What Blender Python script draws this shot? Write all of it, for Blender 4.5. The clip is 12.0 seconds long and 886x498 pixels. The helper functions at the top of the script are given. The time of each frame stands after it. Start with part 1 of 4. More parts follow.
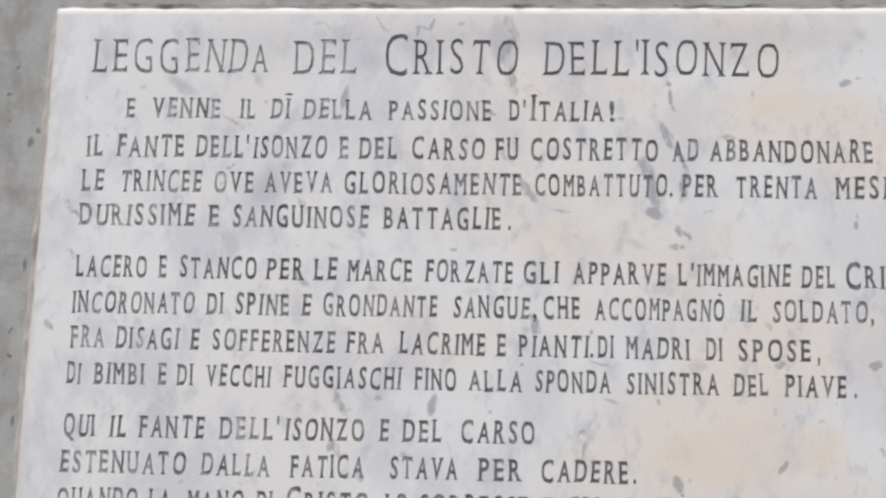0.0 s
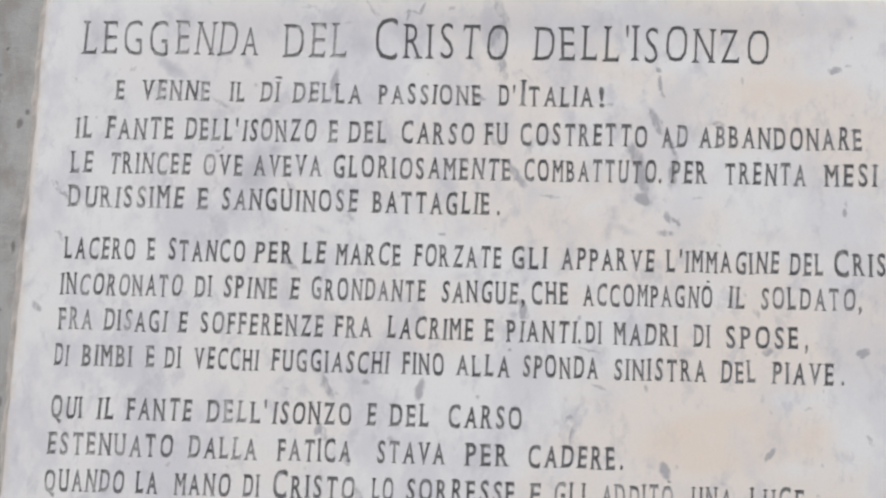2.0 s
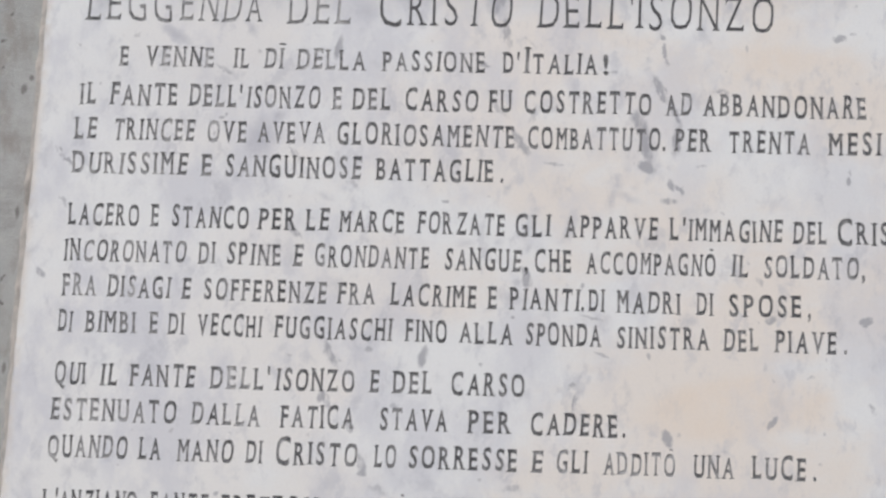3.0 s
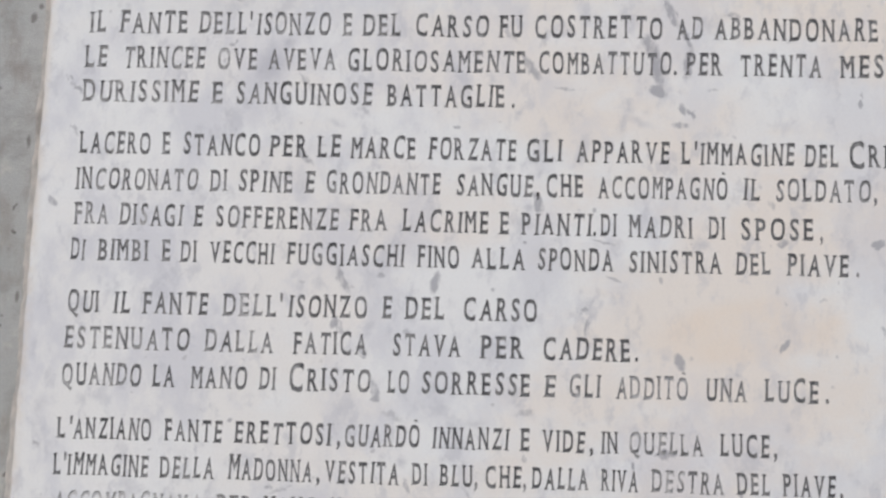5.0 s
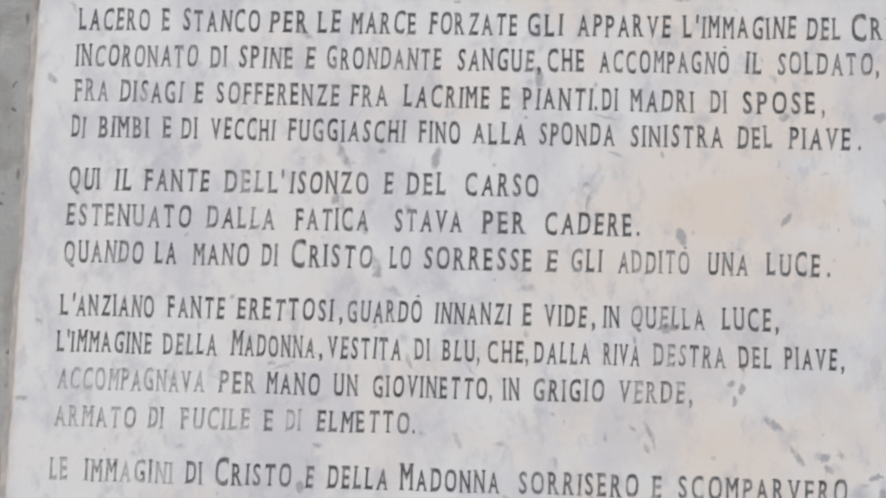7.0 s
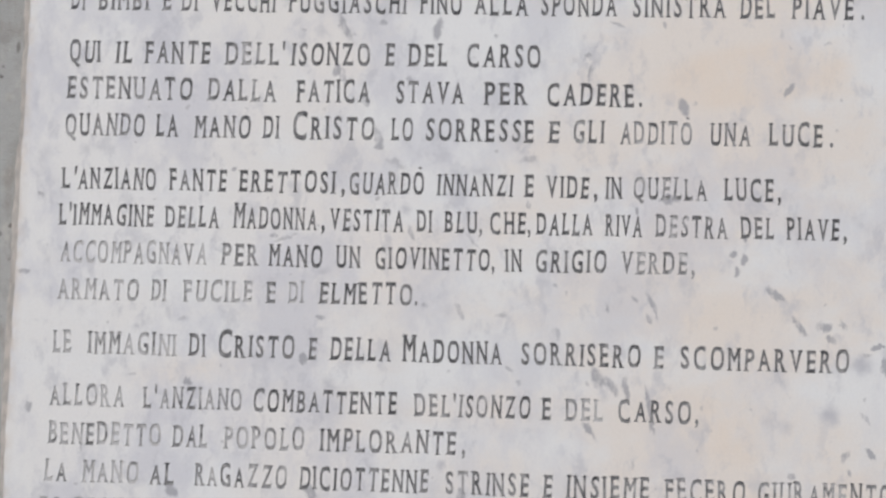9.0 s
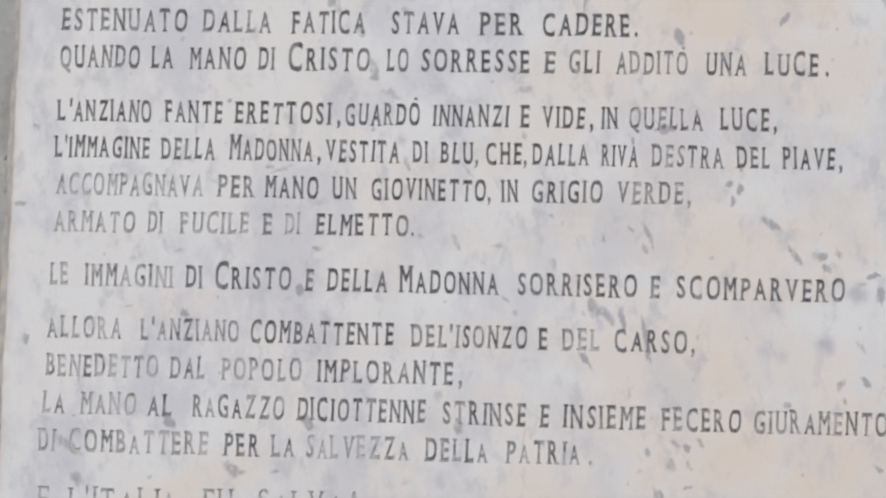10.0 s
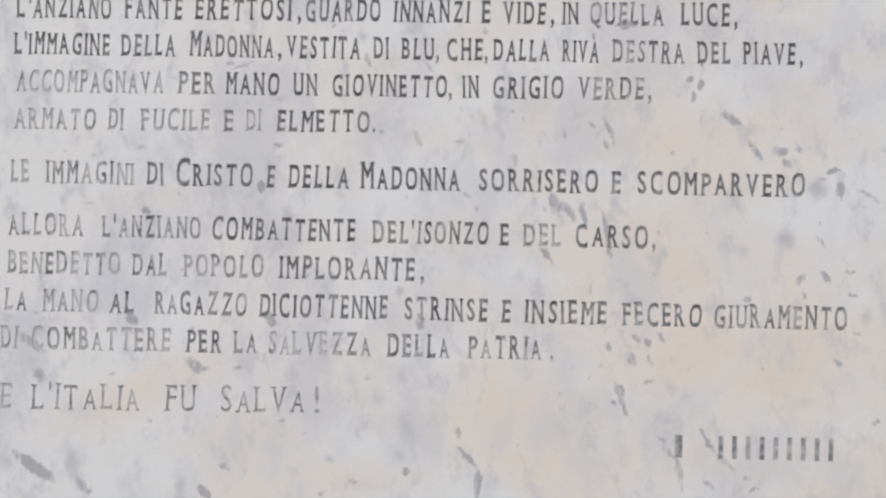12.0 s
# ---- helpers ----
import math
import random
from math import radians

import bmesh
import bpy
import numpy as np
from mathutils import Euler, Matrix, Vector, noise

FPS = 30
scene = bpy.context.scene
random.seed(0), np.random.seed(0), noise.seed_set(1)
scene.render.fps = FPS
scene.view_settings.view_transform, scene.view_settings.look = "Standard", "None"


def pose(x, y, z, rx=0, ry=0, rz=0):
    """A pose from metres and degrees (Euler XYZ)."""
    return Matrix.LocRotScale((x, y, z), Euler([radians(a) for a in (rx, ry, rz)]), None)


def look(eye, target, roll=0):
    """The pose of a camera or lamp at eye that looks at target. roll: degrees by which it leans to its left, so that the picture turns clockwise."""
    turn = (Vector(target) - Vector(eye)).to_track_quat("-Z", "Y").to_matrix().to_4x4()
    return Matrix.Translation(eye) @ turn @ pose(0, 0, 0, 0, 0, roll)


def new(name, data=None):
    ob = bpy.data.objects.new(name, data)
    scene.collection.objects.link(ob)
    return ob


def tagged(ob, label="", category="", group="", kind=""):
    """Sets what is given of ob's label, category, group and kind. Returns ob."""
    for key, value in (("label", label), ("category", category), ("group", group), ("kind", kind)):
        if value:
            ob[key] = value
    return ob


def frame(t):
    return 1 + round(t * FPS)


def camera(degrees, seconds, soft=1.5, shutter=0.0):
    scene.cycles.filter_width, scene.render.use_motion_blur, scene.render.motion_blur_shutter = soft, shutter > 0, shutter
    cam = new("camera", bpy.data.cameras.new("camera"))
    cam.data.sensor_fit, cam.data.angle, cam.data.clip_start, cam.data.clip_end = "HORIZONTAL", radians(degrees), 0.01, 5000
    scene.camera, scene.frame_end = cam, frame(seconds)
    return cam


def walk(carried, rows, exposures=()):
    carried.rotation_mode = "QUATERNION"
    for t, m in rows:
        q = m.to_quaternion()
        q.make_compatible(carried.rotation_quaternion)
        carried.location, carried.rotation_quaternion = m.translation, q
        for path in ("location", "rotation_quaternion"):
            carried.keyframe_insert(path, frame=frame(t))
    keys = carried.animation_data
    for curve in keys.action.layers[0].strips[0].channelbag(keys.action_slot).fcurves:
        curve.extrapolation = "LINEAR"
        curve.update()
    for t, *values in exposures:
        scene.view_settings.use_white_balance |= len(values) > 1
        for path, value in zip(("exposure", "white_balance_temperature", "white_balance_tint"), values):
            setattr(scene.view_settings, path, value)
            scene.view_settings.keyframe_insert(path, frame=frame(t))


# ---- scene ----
from mathutils.geometry import delaunay_2d_cdt

cam = camera(20.0, 12.0, soft=2.5)
# seconds, eye x y z, yaw, pitch, roll
ROWS = [
    (0.0, 0.6849, -2.5019, 1.6556, 6.730, 15.547, 2.428),
    (0.1, 0.6850, -2.5020, 1.6560, 6.664, 15.507, 2.396),
    (0.3, 0.6851, -2.5023, 1.6567, 6.570, 15.448, 2.453),
    (0.5, 0.6853, -2.5026, 1.6574, 6.570, 15.435, 2.524),
    (0.7, 0.6855, -2.5037, 1.6565, 6.614, 15.481, 2.652),
    (0.9, 0.6858, -2.5048, 1.6556, 6.653, 15.530, 2.688),
    (1.0, 0.6859, -2.5054, 1.6551, 6.676, 15.548, 2.786),
    (1.3, 0.6844, -2.5061, 1.6561, 6.609, 15.584, 2.932),
    (1.5, 0.6834, -2.5065, 1.6568, 6.538, 15.543, 2.924),
    (1.6, 0.6842, -2.5059, 1.6578, 6.513, 15.505, 2.964),
    (1.8, 0.6859, -2.5048, 1.6597, 6.487, 15.371, 2.891),
    (2.0, 0.6875, -2.5036, 1.6617, 6.499, 15.068, 2.777),
    (2.2, 0.6891, -2.5040, 1.6640, 6.521, 14.774, 2.750),
    (2.4, 0.6906, -2.5044, 1.6663, 6.510, 14.498, 2.726),
    (2.5, 0.6914, -2.5046, 1.6674, 6.513, 14.422, 2.787),
    (2.7, 0.6929, -2.5046, 1.6676, 6.536, 14.346, 2.928),
    (2.9, 0.6944, -2.5047, 1.6679, 6.639, 14.252, 2.995),
    (3.0, 0.6951, -2.5047, 1.6680, 6.710, 14.175, 3.016),
    (3.2, 0.6951, -2.5045, 1.6672, 6.807, 14.077, 2.990),
    (4.8, 0.6949, -2.5036, 1.6606, 6.945, 12.733, 2.702),
    (5.0, 0.6949, -2.5035, 1.6598, 6.901, 12.653, 2.667),
    (5.2, 0.6936, -2.5053, 1.6625, 6.864, 12.465, 2.538),
    (5.5, 0.6916, -2.5081, 1.6665, 6.795, 12.087, 2.647),
    (5.7, 0.6910, -2.5078, 1.6645, 6.810, 11.892, 2.646),
    (5.9, 0.6904, -2.5075, 1.6625, 6.760, 11.565, 2.439),
    (6.0, 0.6901, -2.5074, 1.6615, 6.747, 11.344, 2.479),
    (6.1, 0.6906, -2.5068, 1.6617, 6.747, 11.152, 2.351),
    (6.3, 0.6915, -2.5057, 1.6622, 6.798, 10.697, 2.385),
    (6.5, 0.6925, -2.5046, 1.6626, 6.806, 10.333, 2.325),
    (6.7, 0.6928, -2.5043, 1.6629, 6.780, 10.077, 2.337),
    (8.3, 0.6956, -2.5016, 1.6658, 6.722, 7.925, 2.125),
    (8.5, 0.6959, -2.5013, 1.6661, 6.801, 7.546, 2.109),
    (8.7, 0.6954, -2.5011, 1.6631, 6.801, 7.253, 2.110),
    (8.9, 0.6949, -2.5009, 1.6600, 6.778, 7.050, 2.125),
    (9.0, 0.6946, -2.5008, 1.6585, 6.746, 6.930, 2.108),
    (9.3, 0.6939, -2.5029, 1.6593, 6.734, 6.515, 2.053),
    (9.5, 0.6934, -2.5043, 1.6599, 6.714, 6.182, 1.990),
    (9.7, 0.6916, -2.5042, 1.6597, 6.650, 5.866, 2.043),
    (9.9, 0.6898, -2.5041, 1.6594, 6.566, 5.530, 1.928),
    (10.0, 0.6889, -2.5040, 1.6593, 6.468, 5.330, 1.827),
    (10.3, 0.6884, -2.5015, 1.6645, 6.361, 4.701, 1.701),
    (10.5, 0.6880, -2.4999, 1.6679, 6.295, 4.178, 1.617),
    (10.7, 0.6866, -2.5011, 1.6639, 6.249, 3.797, 1.528),
    (10.9, 0.6852, -2.5024, 1.6599, 6.141, 3.540, 1.632),
    (11.0, 0.6845, -2.5030, 1.6579, 6.077, 3.463, 1.636),
    (11.3, 0.6850, -2.5054, 1.6580, 5.975, 3.223, 1.621),
    (11.5, 0.6854, -2.5070, 1.6581, 5.798, 3.097, 1.542),
    (11.7, 0.6870, -2.5075, 1.6590, 5.637, 2.975, 1.595),
    (12.0, 0.6893, -2.5083, 1.6604, 5.517, 2.954, 1.556),
]
walk(cam, [(t, pose(x, y, z, 0, 0, yaw) @ pose(0, 0, 0, 90 + pitch, 0, 0) @ pose(0, 0, 0, 0, 0, roll)) for t, x, y, z, yaw, pitch, roll in ROWS],
     exposures=[(0.0, 0.254), (5.0, 0.245), (8.5, 0.236), (12.0, 0.224)])

# ---- daylight: an even overcast sky in front of the wall ----
SUN_UP, SUN_ROUND = 50, 200  # degrees: height, and bearing from which the sun comes
world = bpy.data.worlds.new("overcast_sky")
scene.world = world
world.use_nodes = True
wn = world.node_tree.nodes
sky = wn.new("ShaderNodeTexSky")
sky.sky_type = "NISHITA"
sky.sun_disc = False
sky.sun_elevation, sky.sun_rotation = radians(SUN_UP), radians(SUN_ROUND)
sky.air_density, sky.dust_density, sky.ozone_density = 1.0, 2.4, 1.0
world.node_tree.links.new(sky.outputs[0], wn["Background"].inputs[0])
wn["Background"].inputs[1].default_value = 0.1
sun = new("sun", bpy.data.lights.new("sun", "SUN"))
sun.data.energy, sun.data.angle, sun.data.color = 1.8, radians(25), (1.0, 0.98, 0.95)
a, e = radians(SUN_ROUND), radians(SUN_UP)
sun.matrix_world = look((8 * math.sin(a) * math.cos(e), 8 * math.cos(a) * math.cos(e), 8 * math.sin(e)), (0, 0, 0))


# ---- materials ----
class Nodes:
    """A small builder for one material's node tree."""

    def __init__(self, name):
        self.mat = bpy.data.materials.new(name)
        self.mat.use_nodes = True
        self.tree = self.mat.node_tree
        self.bsdf = self.tree.nodes["Principled BSDF"]

    def add(self, kind, props=None, **sockets):
        n = self.tree.nodes.new(kind)
        props = props or {}
        if "operation" in props:
            n.operation = props["operation"]
        if "use_clamp" in props:
            n.use_clamp = props["use_clamp"]
        if "interpolation_type" in props:
            n.interpolation_type = props["interpolation_type"]
        if "data_type" in props:
            n.data_type = props["data_type"]
        if "vector_type" in props:
            n.vector_type = props["vector_type"]
        if "gradient_type" in props:
            n.gradient_type = props["gradient_type"]
        if "attribute_name" in props:
            n.attribute_type, n.attribute_name = props["attribute_type"], props["attribute_name"]
        for key, value in sockets.items():
            self.put(n.inputs[int(key[1:])] if key[0] == "i" and key[1:].isdigit() else n.inputs[key], value)
        return n

    def put(self, socket, value):
        if isinstance(value, bpy.types.NodeSocket):
            self.tree.links.new(value, socket)
        else:
            socket.default_value = value

    def coords(self):
        return self.add("ShaderNodeTexCoord").outputs["Object"]

    def noise(self, vec, scale, detail=4.0, rough=0.55, stretch=None, shift=(0, 0, 0)):
        m = self.add("ShaderNodeMapping", None, Vector=vec, Location=shift, Scale=stretch or (1, 1, 1))
        return self.add("ShaderNodeTexNoise", None, Vector=m.outputs[0], Scale=scale, Detail=detail, Roughness=rough)

    def math(self, op, a, b=0.0, c=0.0, clamp=False):
        return self.add("ShaderNodeMath", {"operation": op, "use_clamp": clamp}, i0=a, i1=b, i2=c).outputs[0]

    def span(self, value, lo, hi, to_lo=0.0, to_hi=1.0):
        n = self.add("ShaderNodeMapRange", {"interpolation_type": "SMOOTHSTEP"}, i0=value, i1=lo, i2=hi, i3=to_lo, i4=to_hi)
        return n.outputs[0]

    def mix(self, fac, a, b):
        n = self.add("ShaderNodeMix", {"data_type": "RGBA"})
        self.put(n.inputs[0], fac), self.put(n.inputs[6], a), self.put(n.inputs[7], b)
        return n.outputs[2]

    def bump(self, height, strength, distance):
        n = self.add("ShaderNodeBump", None, Strength=strength, Distance=distance, Height=height)
        self.put(self.bsdf.inputs["Normal"], n.outputs[0])

    def finish(self, colour, rough):
        self.put(self.bsdf.inputs["Base Color"], colour), self.put(self.bsdf.inputs["Roughness"], rough)
        return self.mat


# Marble: off-white, with cream clouds, cool clouds, and single grey veins and smears.
mb = Nodes("marble")
P0 = mb.add("ShaderNodeVectorMath", {"operation": "ADD"}, i0=mb.coords(), i1=(0, 0.022, 1.49)).outputs[0]  # heights over the ground
warp_a = mb.noise(P0, 55, 3)
warp_b = mb.noise(P0, 170, 4, shift=(3, 1, 2))
wa = mb.add("ShaderNodeVectorMath", {"operation": "MULTIPLY_ADD"}, i0=warp_a.outputs["Color"], i1=(0.010, 0, 0.010), i2=P0)
wb = mb.add("ShaderNodeVectorMath", {"operation": "MULTIPLY_ADD"}, i0=warp_b.outputs["Color"], i1=(0.008, 0, 0.008), i2=wa.outputs[0])
WARPED = mb.add("ShaderNodeVectorMath", {"operation": "ADD"}, i0=wb.outputs[0], i1=(-0.009, 0, -0.009)).outputs[0]
# The veins keep close to their lines: a smaller warp than the clouds'.
va = mb.add("ShaderNodeVectorMath", {"operation": "MULTIPLY_ADD"}, i0=warp_a.outputs["Color"], i1=(0.004, 0, 0.004), i2=P0)
vb = mb.add("ShaderNodeVectorMath", {"operation": "MULTIPLY_ADD"}, i0=warp_b.outputs["Color"], i1=(0.005, 0, 0.005), i2=va.outputs[0])
shards = mb.add("ShaderNodeTexVoronoi", None, Vector=mb.add("ShaderNodeMapping", None, Vector=vb.outputs[0], Rotation=(0, radians(-25), 0), Scale=(1.0, 1.0, 0.55)).outputs[0], Scale=170.0)
vc = mb.add("ShaderNodeVectorMath", {"operation": "MULTIPLY_ADD"}, i0=shards.outputs["Color"], i1=(0.003, 0, 0.003), i2=vb.outputs[0])
VEINED = mb.add("ShaderNodeVectorMath", {"operation": "ADD"}, i0=vc.outputs[0], i1=(-0.006, 0, -0.006)).outputs[0]
veins, hazes = [0.0], [0.0]


def spot(vec, x, z, half_length, half_width, angle):
    """A soft oval in the slab's plane that fades from its middle to its rim."""
    m = mb.add("ShaderNodeMapping", {"vector_type": "TEXTURE"}, Vector=vec, Location=(x, 0, z), Rotation=(0, -radians(angle), 0),
               Scale=(half_length, 1.0, half_width))
    return mb.add("ShaderNodeTexGradient", {"gradient_type": "SPHERICAL"}, Vector=m.outputs[0]).outputs["Fac"]


def vein(x, z, half_length, half_width, angle, strength):
    """A grey streak in the marble: its middle, half length and width in metres, lie in degrees, and depth of colour."""
    g = spot(VEINED, x, z, half_length * 1.2 + 0.001, half_width * 1.15 + 0.0003, angle)
    veins[0] = mb.math("MULTIPLY_ADD", mb.math("MULTIPLY", g, 2.0, clamp=True), strength, veins[0])


def haze(x, z, half_length, half_width, angle, strength):
    """A soft grey patch in the slab's colour (small clouds, broad greying), given like a vein."""
    hazes[0] = mb.math("MULTIPLY_ADD", spot(WARPED, x, z, half_length * 1.5, half_width * 1.6, angle), strength, hazes[0])


vein(0.278, 2.523, 0.0131, 0.0040, -104, 0.80)
vein(0.315, 2.604, 0.0135, 0.0017, -49, 0.45)
vein(0.352, 2.599, 0.0070, 0.0017, 74, 0.60)
vein(0.360, 2.601, 0.0073, 0.0017, -31, 0.60)
vein(0.369, 2.606, 0.0089, 0.0017, 70, 0.60)
vein(0.245, 2.607, 0.0086, 0.0017, 4, 0.35)
vein(0.256, 2.603, 0.0056, 0.0017, -67, 0.30)
vein(0.288, 2.589, 0.0057, 0.0020, 16, 0.45)
vein(0.157, 2.496, 0.0124, 0.0028, -27, 0.35)
vein(0.158, 2.445, 0.0045, 0.0014, 21, 0.50)
haze(0.218, 2.447, 0.0060, 0.0056, 0, 0.50)
vein(-0.009, 2.396, 0.0159, 0.0020, -51, 0.60)
vein(0.239, 2.403, 0.0135, 0.0028, -57, 0.35)
vein(0.302, 2.373, 0.0074, 0.0028, -40, 0.35)
vein(0.398, 2.606, 0.0036, 0.0028, 0, 0.40)
vein(0.453, 2.601, 0.0183, 0.0051, -65, 0.45)
vein(0.448, 2.576, 0.0150, 0.0051, -110, 0.50)
vein(0.457, 2.541, 0.0210, 0.0045, -82, 0.50)
vein(0.480, 2.533, 0.0109, 0.0017, -51, 0.30)
vein(0.620, 2.540, 0.0035, 0.0034, 0, 0.90)
vein(0.623, 2.522, 0.0114, 0.0020, -80, 0.75)
vein(0.625, 2.511, 0.0029, 0.0028, 0, 0.60)
vein(0.708, 2.528, 0.0031, 0.0023, -89, 0.45)
vein(0.804, 2.540, 0.0058, 0.0034, 0, 0.75)
vein(0.819, 2.545, 0.0035, 0.0020, 0, 0.45)
vein(0.620, 2.482, 0.0159, 0.0040, -63, 0.75)
vein(0.636, 2.458, 0.0159, 0.0040, -71, 0.55)
vein(0.638, 2.425, 0.0178, 0.0051, -94, 0.60)
vein(0.599, 2.444, 0.0181, 0.0073, -64, 0.60)
vein(0.606, 2.420, 0.0197, 0.0056, -74, 0.65)
vein(0.607, 2.397, 0.0111, 0.0056, -29, 0.85)
vein(0.682, 2.480, 0.0088, 0.0040, 4, 0.50)
vein(0.633, 2.378, 0.0062, 0.0034, -67, 0.75)
vein(0.642, 2.373, 0.0071, 0.0023, -54, 0.80)
vein(0.665, 2.400, 0.0076, 0.0017, 2, 0.35)
vein(0.511, 2.398, 0.0111, 0.0017, -9, 0.50)
vein(0.816, 2.393, 0.0073, 0.0014, -85, 0.50)
vein(0.816, 2.385, 0.0036, 0.0023, -90, 0.55)
vein(0.476, 2.422, 0.0164, 0.0051, -59, 0.60)
vein(0.450, 2.461, 0.0211, 0.0034, -53, 0.35)
vein(0.488, 2.451, 0.0106, 0.0028, 61, 0.35)
vein(0.631, 2.362, 0.0095, 0.0034, -10, 0.50)
vein(0.400, 2.357, 0.0030, 0.0023, 0, 0.50)
vein(0.765, 2.416, 0.0023, 0.0023, 0, 0.70)
vein(0.569, 2.501, 0.0041, 0.0028, 0, 0.45)
vein(0.436, 2.506, 0.0054, 0.0023, 0, 0.45)
vein(-0.006, 2.347, 0.0080, 0.0023, -50, 0.50)
vein(-0.025, 2.270, 0.0074, 0.0045, -40, 0.55)
vein(0.241, 2.323, 0.0147, 0.0028, -47, 0.45)
vein(0.290, 2.191, 0.0165, 0.0045, -62, 0.60)
vein(0.328, 2.197, 0.0047, 0.0034, 1, 0.50)
vein(0.386, 2.190, 0.0116, 0.0045, -94, 0.75)
vein(0.359, 2.138, 0.0046, 0.0034, 1, 0.50)
vein(0.283, 2.146, 0.0074, 0.0034, 62, 0.45)
vein(0.312, 2.119, 0.0067, 0.0028, -36, 0.50)
haze(0.489, 2.307, 0.0039, 0.0037, 0, 0.44)
vein(0.488, 2.277, 0.0105, 0.0051, -73, 0.75)
haze(0.479, 2.271, 0.0045, 0.0044, 0, 0.50)
vein(0.475, 2.233, 0.0020, 0.0017, 0, 0.50)
vein(0.546, 2.270, 0.0029, 0.0023, 0, 0.50)
vein(0.557, 2.236, 0.0132, 0.0016, -18, 0.45)
vein(0.569, 2.197, 0.0083, 0.0016, -24, 0.50)
vein(0.617, 2.197, 0.0029, 0.0023, -88, 0.45)
vein(0.727, 2.277, 0.0052, 0.0028, -52, 0.35)
vein(0.738, 2.239, 0.0051, 0.0040, 0, 0.60)
vein(0.834, 2.239, 0.0060, 0.0040, 26, 0.90)
vein(0.734, 2.190, 0.0052, 0.0023, -70, 0.35)
vein(0.779, 2.182, 0.0025, 0.0023, 1, 0.45)
vein(0.539, 2.164, 0.0031, 0.0028, 1, 0.75)
vein(0.542, 2.148, 0.0093, 0.0017, -102, 0.55)
vein(0.742, 2.132, 0.0075, 0.0037, 58, 0.95)
vein(0.445, 2.185, 0.0023, 0.0023, 1, 0.40)
vein(0.841, 2.149, 0.0055, 0.0028, -69, 0.50)
vein(0.288, 2.143, 0.0103, 0.0034, -74, 0.40)
vein(0.315, 2.113, 0.0047, 0.0034, -87, 0.50)
vein(0.328, 2.078, 0.0123, 0.0051, -71, 0.50)
vein(0.330, 2.067, 0.0041, 0.0028, 1, 0.50)
vein(0.348, 2.051, 0.0114, 0.0034, -21, 0.35)
vein(-0.021, 2.012, 0.0050, 0.0023, -35, 0.55)
vein(0.180, 2.042, 0.0029, 0.0023, 1, 0.50)
vein(0.638, 2.113, 0.0102, 0.0051, -74, 0.85)
vein(0.649, 2.119, 0.0032, 0.0023, -26, 0.40)
vein(0.625, 2.019, 0.0096, 0.0051, 1, 0.80)
haze(0.746, 2.050, 0.0053, 0.0037, 46, 0.39)
vein(0.697, 2.101, 0.0023, 0.0023, 0, 0.40)
vein(0.482, 2.057, 0.0112, 0.0034, 7, 0.35)
vein(0.483, 2.012, 0.0035, 0.0023, -88, 0.45)
vein(0.767, 2.076, 0.0045, 0.0028, 1, 0.30)
vein(-0.034, 1.932, 0.0054, 0.0028, 1, 0.65)
vein(-0.021, 1.793, 0.0052, 0.0045, -86, 0.60)
haze(0.087, 1.877, 0.0052, 0.0037, 1, 0.44)
vein(0.142, 1.825, 0.0052, 0.0028, -87, 0.50)
haze(0.147, 1.801, 0.0039, 0.0037, 1, 0.44)
vein(0.135, 1.888, 0.0041, 0.0023, 1, 0.35)
vein(0.259, 1.852, 0.0051, 0.0034, -87, 0.50)
vein(0.226, 1.974, 0.0053, 0.0028, 1, 0.45)
vein(0.366, 1.980, 0.0086, 0.0028, -59, 0.40)
vein(0.383, 1.908, 0.0034, 0.0023, 1, 0.40)
vein(0.037, 1.755, 0.0034, 0.0017, -86, 0.40)
vein(0.701, 1.983, 0.0051, 0.0028, -88, 0.55)
vein(0.690, 1.965, 0.0028, 0.0028, 1, 0.65)
vein(0.701, 1.961, 0.0040, 0.0028, -88, 0.75)
vein(0.694, 1.949, 0.0057, 0.0028, -88, 0.65)
vein(0.513, 1.931, 0.0028, 0.0020, 1, 0.45)
vein(0.459, 1.899, 0.0051, 0.0028, 1, 0.35)
vein(0.418, 1.903, 0.0106, 0.0028, -64, 0.40)
vein(0.516, 1.882, 0.0066, 0.0034, -62, 0.40)
vein(0.567, 1.909, 0.0063, 0.0023, -78, 0.45)
vein(0.592, 1.918, 0.0041, 0.0017, -32, 0.50)
vein(0.612, 1.911, 0.0161, 0.0023, -67, 0.55)
vein(0.608, 1.899, 0.0063, 0.0023, -56, 0.45)
vein(0.734, 1.927, 0.0111, 0.0028, -37, 0.60)
vein(0.756, 1.895, 0.0102, 0.0040, -59, 0.50)
vein(0.782, 1.896, 0.0079, 0.0051, 11, 0.75)
vein(0.787, 1.884, 0.0052, 0.0034, -57, 0.65)
vein(0.832, 1.876, 0.0060, 0.0028, 1, 0.55)
vein(0.840, 1.855, 0.0061, 0.0028, -89, 0.60)
vein(0.559, 1.838, 0.0106, 0.0062, -71, 0.60)
vein(0.573, 1.831, 0.0101, 0.0051, -54, 0.60)
vein(0.587, 1.827, 0.0138, 0.0028, -82, 0.65)
vein(0.611, 1.807, 0.0266, 0.0028, -80, 0.60)
vein(0.548, 1.833, 0.0028, 0.0023, -88, 0.50)
vein(0.471, 1.845, 0.0057, 0.0023, -51, 0.45)
